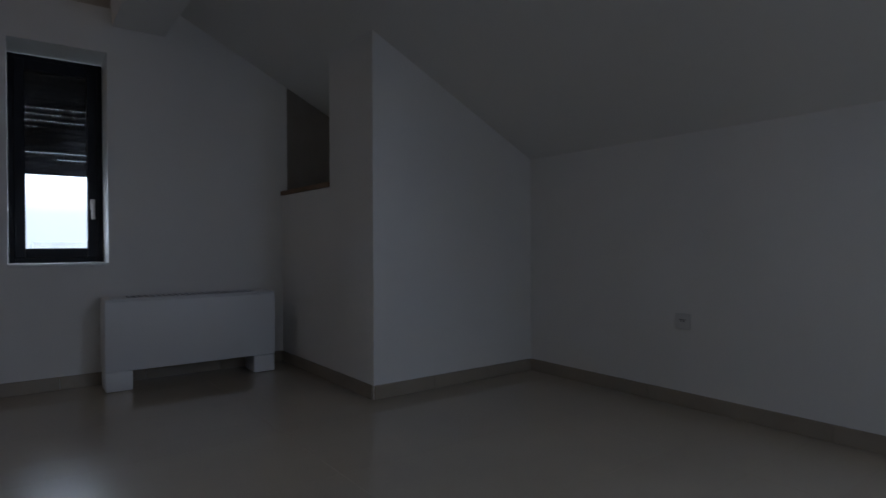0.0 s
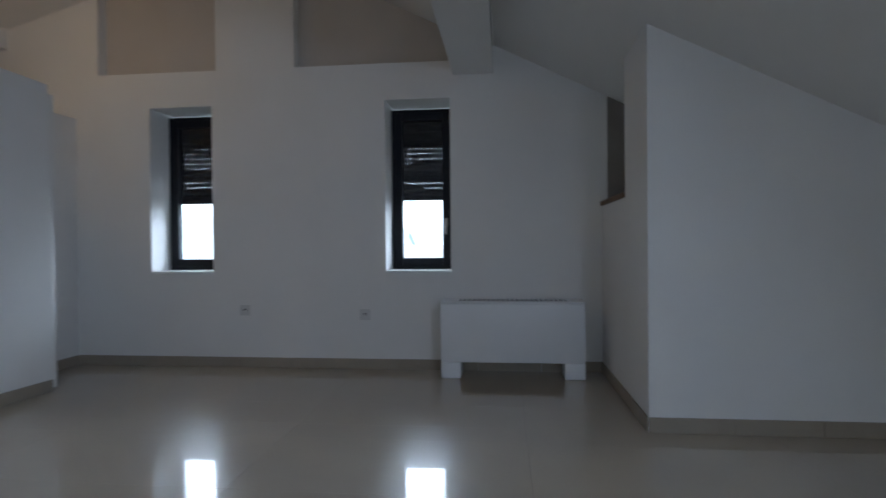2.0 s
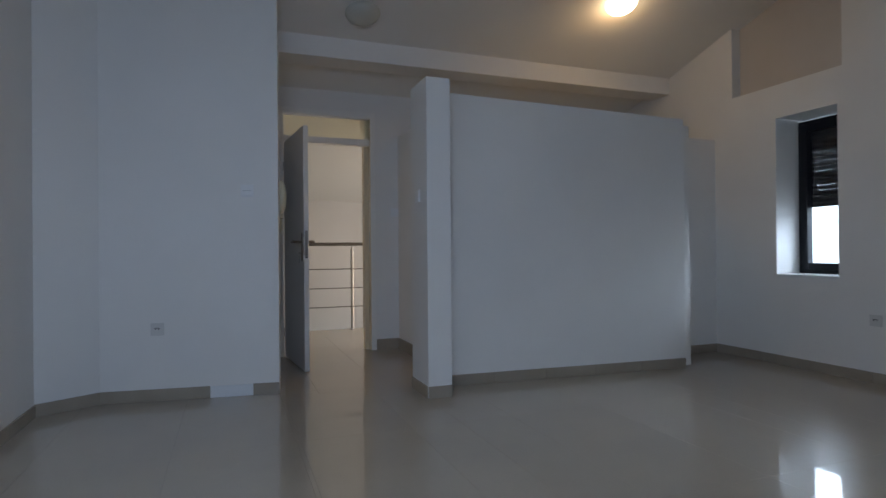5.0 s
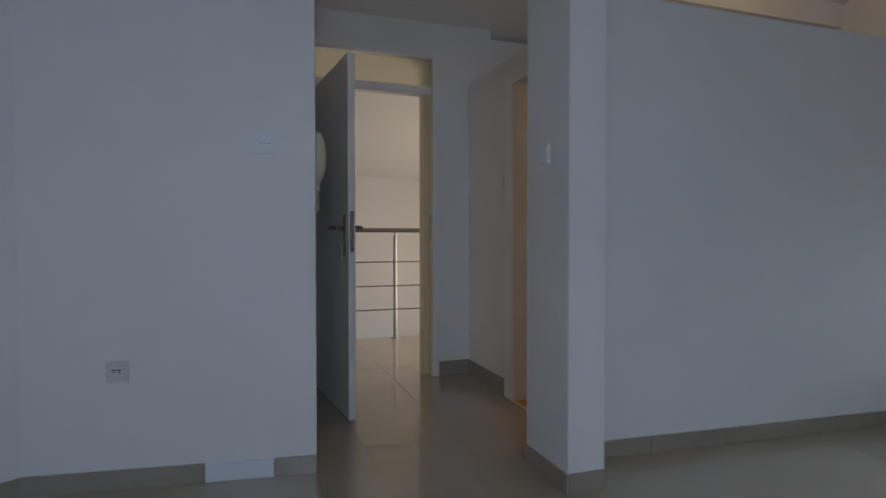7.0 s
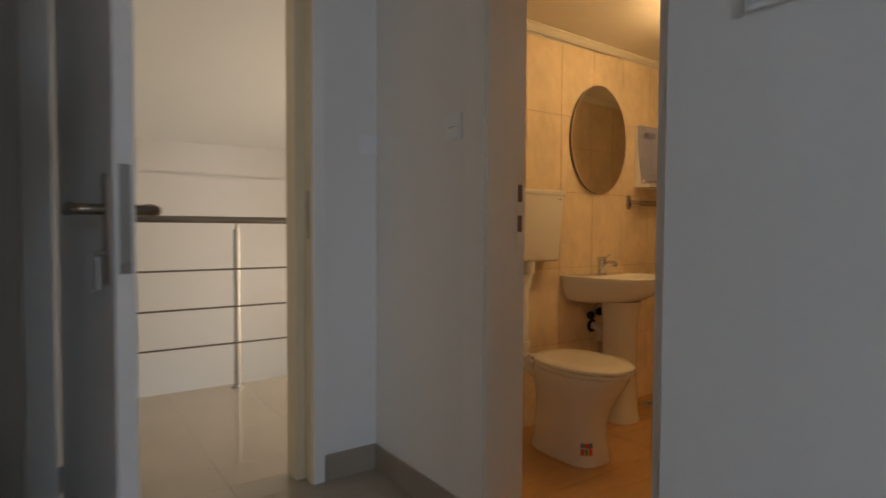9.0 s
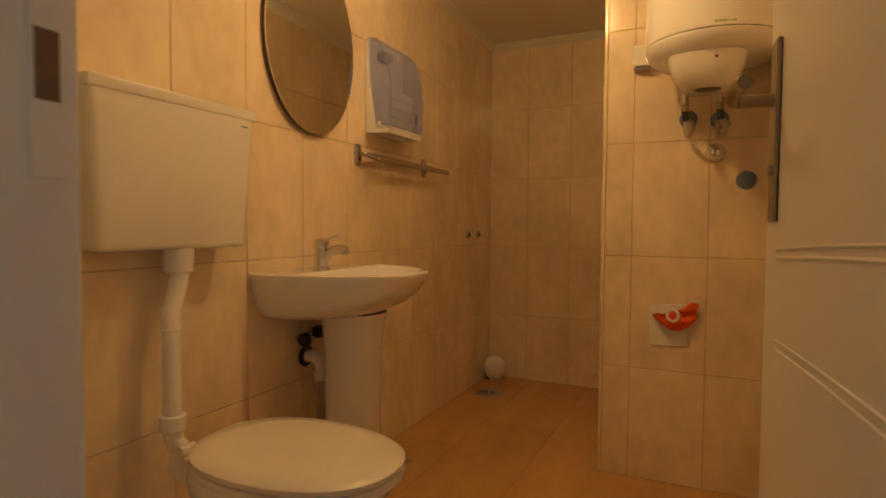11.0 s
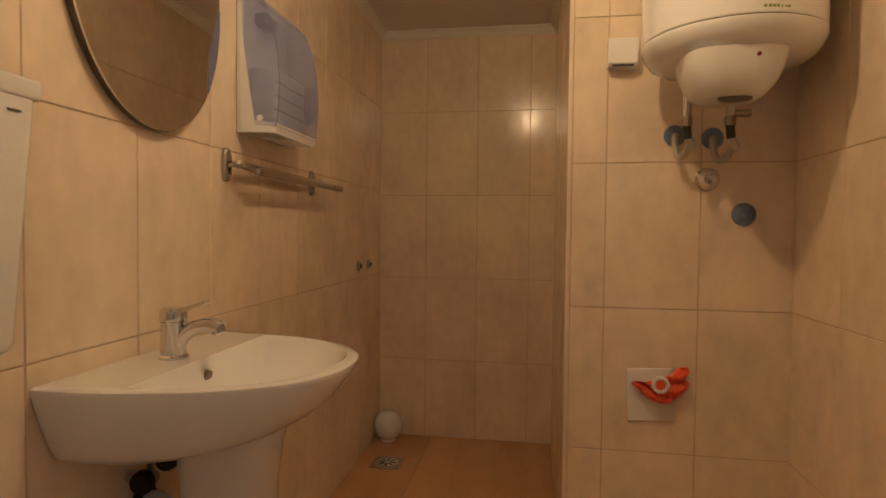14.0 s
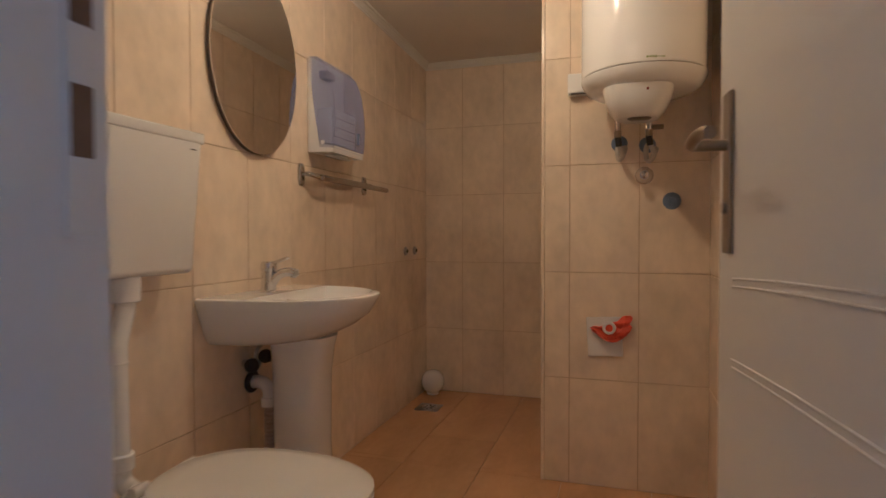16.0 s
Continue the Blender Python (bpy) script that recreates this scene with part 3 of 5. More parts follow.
def door_leaf(name, hinge, angle, width, height, thick, label, handle_z, side, panels, key=False, grip=(0.0115, 0.135)):
    """A leaf that hangs at hinge and swings by angle; local x runs from the hinge to the free edge."""
    root = empty(name, pose(hinge[0], hinge[1], 0.008, 0, 0, angle), label, "door")
    b = bx(0, width, -thick / 2, thick / 2, 0, height, bevel=0.003)
    part("leaf", b, DOORWHITE, root)
    if panels:
        for sgn in (-1, 1):
            for path in panels:
                bm = bmesh.new()
                y = sgn * (thick / 2 + 0.0005)
                tube(bm, [(x, y, z) for x, z in path], 0.0017, 8)
                part("moulding", bm, DOORWHITE, root, smooth=True)
    for sgn in (-1, 1):
        y = sgn * thick / 2
        plate = part("handle_plate", bx(width - 0.078, width - 0.04, y if sgn > 0 else y - 0.006, y + 0.006 if sgn > 0 else y, handle_z - 0.155, handle_z + 0.075, bevel=0.002), BRONZE, root, "narrow metal back plate")
        hm = lever(bmesh.new(), (width - 0.059, y, handle_z), (0, sgn, 0), (-1, 0, 0), r=grip[0], length=grip[1])
        part("door_handle", hm, BRONZE, plate, "tarnished metal lever handle", smooth=True)
        cb = cyl(bmesh.new(), (width - 0.059, y + sgn * 0.004, handle_z - 0.09), (width - 0.059, y + sgn * 0.011, handle_z - 0.09), 0.008, seg=14)
        part("keyhole", cb, STEEL, plate)
    part("lock_plate", bx(width, width + 0.0022, -0.011, 0.011, handle_z - 0.13, handle_z + 0.09), STEEL, root, "steel lock plate on the door edge")
    for z in (0.22, height - 0.22):
        part("hinge", cyl(bmesh.new(), (-0.006, -side * thick / 2, z - 0.04), (-0.006, -side * thick / 2, z + 0.04), 0.007, seg=12), STEEL, root)
    if key:
        tb = bmesh.new()
        prism(tb, [(width - 0.115, handle_z - 0.175), (width - 0.062, handle_z - 0.165), (width - 0.066, handle_z - 0.10), (width - 0.095, handle_z - 0.115)], "y", -thick / 2 - 0.019, -thick / 2 - 0.016)
        part("key_tag", tb, PLASTIC, root, "white paper tag hanging from the key")
        part("key", cyl(bmesh.new(), (width - 0.059, -thick / 2 - 0.005, handle_z - 0.09), (width - 0.059, -thick / 2 - 0.03, handle_z - 0.09), 0.004, seg=10), STEEL, root)
    return root


# landing door: frame with a frosted transom, leaf swung into the passage
door = empty("door_1", pose(LX, -0.36, 0), "white door frame with a frosted glass transom", "door frame", kind="structure")
inv = door.matrix_world.inverted()


def door_part(nm, bm, m, label=""):
    ob = part(nm, bm, m, door, label)
    ob.matrix_parent_inverse = inv
    return ob


# the jamb at DY1 is cream, the one at DY0 white
for y0, y1 in ((DY0 - 0.02, DY0), (DY1, DY1 + 0.02)):
    door_part("jamb", bx(LX - LT - 0.004, LX + 0.004, y0, y1, 0, DZ, bevel=0.002), CREAMJAMB if y0 > -0.3 else DOORWHITE)
door_part("door_stop", bx(LX - LT - 0.004, LX - 0.062, DY1 - 0.040, DY1, 0, DZ, bevel=0.003), CREAMJAMB)
door_part("head", bx(LX - LT - 0.004, LX + 0.004, DY0 - 0.02, DY1 + 0.02, DZ, DZ + 0.02, bevel=0.002), DOORWHITE)
door_part("transom_bar", bx(LX - 0.075, LX + 0.003, DY0, DY1, 2.0, 2.06, bevel=0.003), DOORWHITE)
tp = door_part("transom_pane", bx(LX - 0.045, LX - 0.039, DY0, DY1, 2.06, DZ), FROST, "frosted cream glass")
tp.visible_shadow = False
for x in (LX + 0.002, LX - LT - 0.014):
    door_part("casing", bx(x, x + 0.012, DY1 + 0.006, DY1 + 0.052, 0, DZ + 0.065, bevel=0.003), DOORWHITE)
    door_part("casing", bx(x, x + 0.012, DY0 - 0.094, DY0 - 0.012, 0, DZ + 0.065, bevel=0.003), DOORWHITE)
    door_part("casing", bx(x, x + 0.012, DY0 - 0.012, DY1 + 0.012, DZ + 0.012, DZ + 0.065, bevel=0.003), DOORWHITE)
door_part("strike_plate", bx(LX - 0.035, LX - 0.012, DY1 - 0.002, DY1 + 0.0005, 0.97, 1.158), STEEL, "steel strike plate")
door_leaf("door_leaf", (-1.925, -0.722), 6.0, 0.80, 1.975, 0.04, "white lacquered landing door standing open", 1.04, 1, None, key=True)

# bathroom door
door = empty("door_2", pose(-0.9, 0.43, 0), "white wooden frame of the bathroom door", "door frame", kind="structure")
inv = door.matrix_world.inverted()
JL, JR, JT = -1.201, -0.604, 1.925
door_part("jamb", bx(JL - 0.018, JL, 0.352, 0.512, 0, JT + 0.018, bevel=0.002), DOORWHITE)
door_part("jamb", bx(JR, JR + 0.018, 0.352, 0.512, 0, JT + 0.018, bevel=0.002), DOORWHITE)
door_part("head", bx(JL, JR, 0.352, 0.512, JT, JT + 0.018, bevel=0.002), DOORWHITE)
door_part("casing", bx(JL - 0.110, JL - 0.008, 0.346, 0.358, 0, JT + 0.075, bevel=0.003), DOORWHITE)
door_part("casing", bx(JR + 0.006, JR + 0.085, 0.346, 0.358, 0, JT + 0.075, bevel=0.003), DOORWHITE)
door_part("casing", bx(JL - 0.008, JR + 0.008, 0.346, 0.358, JT + 0.008, JT + 0.075, bevel=0.003), DOORWHITE)
door_part("strike_plate", bx(JL - 0.0005, JL + 0.002, 0.474, 0.500, 0.945, 1.19), CREAMPLASTIC, "pale strike plate with dark lock holes")
for z0, z1 in ((1.003, 1.056), (1.10, 1.155)):
    door_part("lock_hole", bx(JL + 0.002, JL + 0.003, 0.478, 0.496, z0, z1), BROWN)
door_part("threshold", bx(JL, JR, 0.343, 0.364, -0.001, 0.0045, bevel=0.0015), CREAMJAMB, "pale threshold strip")
W = 0.60
grooves = [[(0.05, z + 0.020), (0.3, z + 0.012), (W - 0.10, z + 0.002), (W - 0.085, z)] for z0 in (0.864, 0.750, 0.10) for z in (z0, z0 + 0.011)]
door_leaf("bathroom_door_leaf", (-0.606, 0.529), 94.7, W, 1.905, 0.04, "white moulded bathroom door swung open against the tiles", 1.066, -1, grooves, grip=(0.0085, 0.115))

# ---- bathroom shell: tiles, cornice ----
tiled("tiling_left", "x", BX, 1, 0.512, SY, 1.463, BTOP, "cream ceramic tiles on the basin wall")
tiled("tiling_boiler", "y", BY, -1, SX + 0.012, BR + 0.009, -1.002, BTOP, "cream ceramic tiles behind the water heater")
tiled("tiling_right", "x", BR, -1, 0.512, BY, 2.121, BTOP, "cream ceramic tiles on the wall beside the water heater")
tiled("tiling_shower_far", "y", SY, -1, BX - 0.008, SX + 0.008, -1.722, BTOP, "cream ceramic tiles at the back of the shower", z_joint=-0.02)
tiled("tiling_shower_side", "x", SX, -1, BY + 0.002, SY, 2.62, BTOP, "cream ceramic tiles on the side of the shower")
structure("corner_trim", bx(SX - 0.001, SX + 0.012, BY - 0.004, BY + 0.010, 0.0, BTOP, bevel=0.003), WALLTILE, "cream edge trim on the tiled corner", "trim")


def cornice(a, b, out):
    """A stepped white moulding under the ceiling."""
    a, b, out = Vector((*a, 0)), Vector((*b, 0)), Vector((*out, 0))
    d = (b - a).normalized()
    prof = [(0, -0.036), (0.004, -0.036), (0.006, -0.030), (0.011, -0.028), (0.014, -0.021), (0.020, -0.016), (0.023, -0.010), (0.030, -0.008), (0.032, -0.0005), (0, -0.0005)]
    rings = [[q + out * u + Vector((0, 0, bath_z(q.y + out.y * u) + z)) for u, z in prof] for q in (a, b)]
    structure("cornice", loft(bmesh.new(), rings), CORNICE, "white ribbed cornice under the bathroom ceiling", "cornice")


cornice((BX, 0.515), (BX, SY), (1, 0))
cornice((BX, SY), (SX, SY), (0, -1))
cornice((SX, SY), (SX, BY), (-1, 0))
cornice((SX, BY), (BR, BY), (0, -1))
cornice((BR, BY), (BR, 0.515), (-1, 0))

# ---- room: skirting ----
skirting((-0.583, GY), (3.576, GY), (0, -1))
skirting((JX, GY), (JX, JY), (-1, 0))
skirting((JX, JY), (KNEE, JY), (0, -1))
skirting((KNEE, JY), (KNEE, BACK), (-1, 0))
skirting((-0.583, 2.42), (-0.583, GY), (1, 0))
PN = (PB[1] - PA[1], PA[0] - PB[0])


def along(y):
    return (PA[0] + (PB[0] - PA[0]) * (y - PA[1]) / (PB[1] - PA[1]), y)


skirting(along(0.170), along(2.262), PN)
skirting((0.0, 0.0), (0.0, 0.165), (1, 0))
skirting((-0.345, 0.0), (0.0, 0.0), (0, -1))
skirting((-0.345, 0.36), (-0.345, 0.0), (-1, 0))
skirting((-1.94, 0.36), (-1.297, 0.36), (0, -1), h=0.105)
skirting((-1.94, 0.13), (-1.94, 0.36), (1, 0), h=0.105)
skirting(LW[0], (-0.5474, -1.07), (1, -0.132))
skirting((-0.583, -1.34), LW[1], (1, -0.132))
skirting(LW[1], LW[2], (0.87, 0.49))
skirting(LW[2], (2.2, BACK), (0, 1))
skirting((3.6, BACK), (KNEE, BACK), (0, 1))
# white stretch between the two beige runs of the left wall
a, b = Vector((-0.5474, -1.07, 0)), Vector((-0.583, -1.34, 0))
ob = structure("baseboard", bx(-0.134, 0.134, -0.005, 0.005, 0, 0.076, bevel=0.0015, seg=1), BASEWHITE, "white stretch within the beige skirting", "skirting")
ob.matrix_world = Matrix.Translation((a + b) / 2 + Vector((0.006, -0.001, 0))) @ Matrix.Rotation(math.atan2((b - a).y, (b - a).x), 4, "Z")

# ---- room things ----
def fan_coil():
    x0, x1, y0, y1, zt = 2.394, 3.400, 2.790, 3.03, 0.541
    root = empty("fan_coil_unit", pose((x0 + x1) / 2, (y0 + y1) / 2, 0), "white metal fan coil unit standing on two feet by the wall", "heater")
    inv = root.matrix_world.inverted()

    def p(nm, bm, m, label="", smooth=False):
        ob = part(nm, bm, m, root, label, smooth)
        ob.matrix_parent_inverse = inv
        return ob
    fw, zf = 0.145, 0.115
    p("casing", bx(x0, x1, y0, y1, zf, zt - 0.012, bevel=0.008), PAINTMATT, smooth=True)
    p("top_panel", bx(x0 + 0.001, x1 - 0.001, y0 + 0.002, y1, zt - 0.012, zt, bevel=0.004), PAINTMATT, smooth=True)
    gr = p("outlet_grille", bx(x0 + 0.13, x1 - 0.12, y0 + 0.07, y0 + 0.20, zt - 0.004, zt + 0.0015), GRILLEGREY, "grey slotted air outlet")
    for i in range(22):
        xx = x0 + 0.15 + i * (x1 - x0 - 0.29) / 21
        ob = part("grille_bar", bx(xx - 0.005, xx + 0.005, y0 + 0.072, y0 + 0.198, zt + 0.0015, zt + 0.003), PAINTMATT, gr)
    for a, b in ((x0, x0 + fw), (x1 - fw, x1)):
        p("foot", bx(a + 0.001, b - 0.001, y0 + 0.003, y1 - 0.05, 0, zf + 0.001, bevel=0.012), PAINTMATT, smooth=True)
    p("air_intake", bx(x0 + fw, x1 - fw, y0 + 0.04, y1 - 0.06, zf - 0.004, zf + 0.004), GRILLE, "dark air intake under the casing")
    return root


fan_coil()


def socket(centre, out, label="white wall socket with its cover plate", size=0.082, kind="socket", name="wall_socket", split=True):
    """A plate with an inner insert; out is the way that it faces in the plan, as an angle."""
    root = empty(name, pose(*centre, 0, 0, out), label, kind)
    s = size / 2
    part("plate", bx(-s, s, -0.0085, 0, -s, s, bevel=0.002), SOCKETGREY if kind == "socket" else PAINTMATT, root)
    if kind == "socket":
        part("insert", cyl(bmesh.new(), (0, -0.008, 0), (0, -0.0095, 0), 0.026, seg=24), SOCKETGREY, root)
        for dx in (-0.0095, 0.0095):
            part("pin_hole", cyl(bmesh.new(), (dx, -0.0095, 0), (dx, -0.0105, 0), 0.0035, seg=10), BLACKRUBBER, root)
        # thin dark dash just above the centre
        part("dark_dash", bx(-0.018, 0.018, -0.0104, -0.0094, 0.006, 0.010), GRILLE, root, "dark dash across the socket insert")
    else:
        if split:
            part("rocker_gap", bx(-s * 0.6, s * 0.6, -0.0119, -0.0114, -0.0006, 0.0006), GRILLE, root, "dark gap between the rockers")
        part("rocker", bx(-s * 0.8, s * 0.8, -0.0115, -0.008, -s * 0.8, s * 0.8, bevel=0.002), PAINTMATT, root)
    return root


def wall_switch(centre, out, label="white light switch on the wall", size=0.082, split=False):
    return socket(centre, out, label, size, "switch", "light_switch", split)


socket((1.785, GY, 0.415), 0)
socket((0.827, GY, 0.445), 0)
socket((KNEE, 0.626, 0.448), -90)
LA = 90 - math.degrees(math.atan2(0.145, 1.10))
socket((-0.625, -1.66, 0.468), LA)
wall_switch((-0.552, -1.10, 1.385), LA, split=True)
wall_switch((-0.185, 0.0, 1.34), 0)
wall_switch((-1.94, 0.325, 1.352), 90)
wall_switch((-1.385, 0.36, 1.352), 0, "white double light switch beside the bathroom door", 0.088, True)


def ceiling_lamp(x, y, glass, label, r=0.15):
    z = roof(x)
    tilt = -math.degrees(math.atan(0.29))
    root = empty("ceiling_lamp", pose(x, y, z, 0, tilt, 0), label, "lamp", "round ceiling lamps")
    part("base", lathe(bmesh.new(), [(r * 0.9, -0.0005), (r * 0.92, -0.014), (r * 0.86, -0.02)], seg=40), METALWHITE, root, smooth=True)
    part("shade", lathe(bmesh.new(), [(r, -0.012), (r * 1.0, -0.024), (r * 0.93, -0.045), (r * 0.75, -0.064), (r * 0.45, -0.078), (r * 0.12, -0.083)], seg=40), glass, root, smooth=True)


ceiling_lamp(-0.30, 1.79, LAMPON, "lit round opal glass ceiling lamp on the slope", 0.125)
ceiling_lamp(-0.82, -0.235, LAMPOFF, "unlit round opal glass ceiling lamp on the slope", 0.135)


def hair_dryer(c):
    root = empty("wall_hair_dryer", pose(*c), "cream wall-mounted hair dryer with a round body behind the door", "hair dryer")
    part("holder", bx(-0.07, 0.07, 0.0, 0.02, -0.12, 0.10, bevel=0.006), DRYER, root)
    part("body", lathe(bmesh.new(), [(0.100, 0.012), (0.116, 0.024), (0.118, 0.036), (0.108, 0.056), (0.075, 0.072), (0.03, 0.079), (0.006, 0.080)], axis="y", seg=40, sy=1.08), DRYER, root, smooth=True)
    part("seam_ring", lathe(bmesh.new(), [(0.086, 0.060), (0.090, 0.0665), (0.084, 0.0685), (0.080, 0.066)], axis="y", seg=40, sy=1.08), DRYER, root, smooth=True)
    part("nozzle", cyl(bmesh.new(), (0.02, 0.035, -0.11), (0.03, 0.035, -0.16), 0.018, 0.015, seg=24), DRYER, root, smooth=True)
    # coiled cord that hangs in a loop under the body
    pts = []
    for k in range(241):
        u = k / 240
        a = math.pi * 0.5 + 2 * math.pi * 0.94 * u
        c = Vector((0.03 + 0.030 * math.cos(a), 0.03, -0.205 + 0.038 * math.sin(a)))
        rad = Vector((math.cos(a), 0, math.sin(a)))
        w = 2 * math.pi * 20 * u
        pts.append(c + rad * 0.011 * math.cos(w) + Vector((0, 0.011 * math.sin(w), 0)))
    part("coiled_cord", tube(bmesh.new(), pts, 0.0028, 6), DRYER, root, "cream coiled cord hanging in a loop", smooth=True)


hair_dryer((-0.80, -0.90, 1.37))

# ---- stair landing ----
rail = empty("stair_railing", pose(-3.5, 0.2, 0), "brushed steel railing with three bars at the landing edge", "railing")
inv = rail.matrix_world.inverted()


def rp(nm, bm, m, smooth=True, label=""):
    ob = part(nm, bm, m, rail, label, smooth)
    ob.matrix_parent_inverse = inv


rp("handrail", cyl(bmesh.new(), (-3.5, -2.39, 1.06), (-3.5, 1.59, 1.06), 0.021, seg=20), RAILSTEEL)
for z in (0.753, 0.518, 0.287):
    rp("bar", cyl(bmesh.new(), (-3.5, -2.39, z), (-3.5, 1.59, z), 0.006, seg=10), RAILSTEEL)
for y in (0.21, -1.0, 1.3):
    rp("post", cyl(cyl(cyl(bmesh.new(), (-3.515, y, 0.0), (-3.515, y, 1.0), 0.019, seg=18), (-3.515, y, 1.0), (-3.5, y, 1.045), 0.009, seg=10), (-3.515, y, 0.0), (-3.515, y, 0.012), 0.04, seg=24), STEEL)

# ---- bathroom things ----
def ring(cx, cy, z, ax_back, ax_front, half, n=40, power=2.0, back_flat=0.0):
    """An egg outline: front reaches ax_front in +x, back ax_back in -x."""
    pts = []
    for i in range(n):
        a = 2 * math.pi * i / n
        c, s = math.cos(a), math.sin(a)
        k = 2.0 / power
        u = math.copysign(abs(c) ** k, c)
        v = math.copysign(abs(s) ** k, s)
        pts.append(Vector((cx + (ax_front if u > 0 else ax_back) * u, cy + half * v, z)))
    return pts


BADGE = mat("green_print", (0.26, 0.33, 0.07), 0.5, var=0.1)


def toilet():
    cx, cy = -1.540, 1.168
    root = empty("toilet", pose(cx, cy, 0), "white ceramic toilet with its cream lid closed", "toilet")
    inv = root.matrix_world.inverted()

    def p(nm, bm, m, label=""):
        ob = part(nm, bm, m, root, label, True)
        ob.matrix_parent_inverse = inv
        return ob
    R = lambda z, b, f, h, w=2.3, dx=0.0: ring(cx + dx, cy, z, b, f, h, power=w)
    p("bowl", loft(bmesh.new(), [R(0.0, 0.26, 0.128, 0.108, 3.0), R(0.012, 0.262, 0.130, 0.11, 3.0), R(0.09, 0.25, 0.116, 0.10, 2.8), R(0.17, 0.24, 0.115, 0.102, 2.7), R(0.24, 0.235, 0.140, 0.118, 2.5),
                                R(0.30, 0.235, 0.175, 0.145, 2.3), R(0.35, 0.235, 0.212, 0.165, 2.2), R(0.385, 0.235, 0.226, 0.174, 2.2), R(0.398, 0.23, 0.222, 0.170, 2.2)]), CERAMIC)
    p("seat", loft(bmesh.new(), [R(0.398, 0.215, 0.243, 0.170, 2.2), R(0.402, 0.222, 0.251, 0.176, 2.2), R(0.413, 0.222, 0.251, 0.176, 2.2), R(0.417, 0.215, 0.244, 0.170, 2.2)]), CREAMPLASTIC)
    p("lid", loft(bmesh.new(), [R(0.4185, 0.215, 0.242, 0.166, 2.3), R(0.4215, 0.222, 0.250, 0.172, 2.3), R(0.432, 0.222, 0.250, 0.172, 2.3), R(0.441, 0.208, 0.236, 0.160, 2.3), R(0.445, 0.16, 0.18, 0.13, 2.2), R(0.446, 0.06, 0.07, 0.05, 2.0)]),
      CREAMPLASTIC, "glossy cream plastic lid")
    for dy in (-0.07, 0.07):
        p("hinge", cyl(bmesh.new(), (cx - 0.235, cy + dy - 0.02, 0.414), (cx - 0.235, cy + dy + 0.02, 0.414), 0.013, seg=14), CREAMPLASTIC)
    # printed stickers that follow the curve of the foot: a dark blue band above red and orange squares
    def on_foot(a, z, off):
        f = z / 0.09
        b_, fr, hf, w = 0.262 - 0.012 * f, 0.130 - 0.014 * f, 0.11 - 0.010 * f, 3.0 - 0.2 * f
        c, s = math.cos(a), math.sin(a)
        return Vector((cx + ((fr if c > 0 else b_) + off) * math.copysign(abs(c) ** (2 / w), c), cy + (hf + off) * math.copysign(abs(s) ** (2 / w), s), z))

    def decal(a0, a1, z0, z1, m):
        rings = []
        for k in range(5):
            a = radians(a0 + (a1 - a0) * k / 4)
            rings.append([on_foot(a, z0, 0.0002), on_foot(a, z0, 0.0016), on_foot(a, z1, 0.0016), on_foot(a, z1, 0.0002)])
        p("sticker", loft(bmesh.new(), rings), m, "small printed sticker")
    decal(-52, -40, 0.082, 0.105, BLUEPLASTIC)
    decal(-39.5, -28, 0.082, 0.105, RED)
    decal(-27.5, -18, 0.082, 0.105, BLUEPLASTIC)
    decal(-52, -42, 0.052, 0.079, RED)
    decal(-40, -31, 0.052, 0.079, BADGE)
    decal(-29, -19, 0.052, 0.079, RED)
    p("spigot", tube(bmesh.new(), [(-1.80, 1.125, 0.395), (-1.83, 1.125, 0.36), (-1.80, 1.14, 0.33), (-1.74, 1.15, 0.325)], 0.024, 14), PLASTIC)
    return root


toilet()


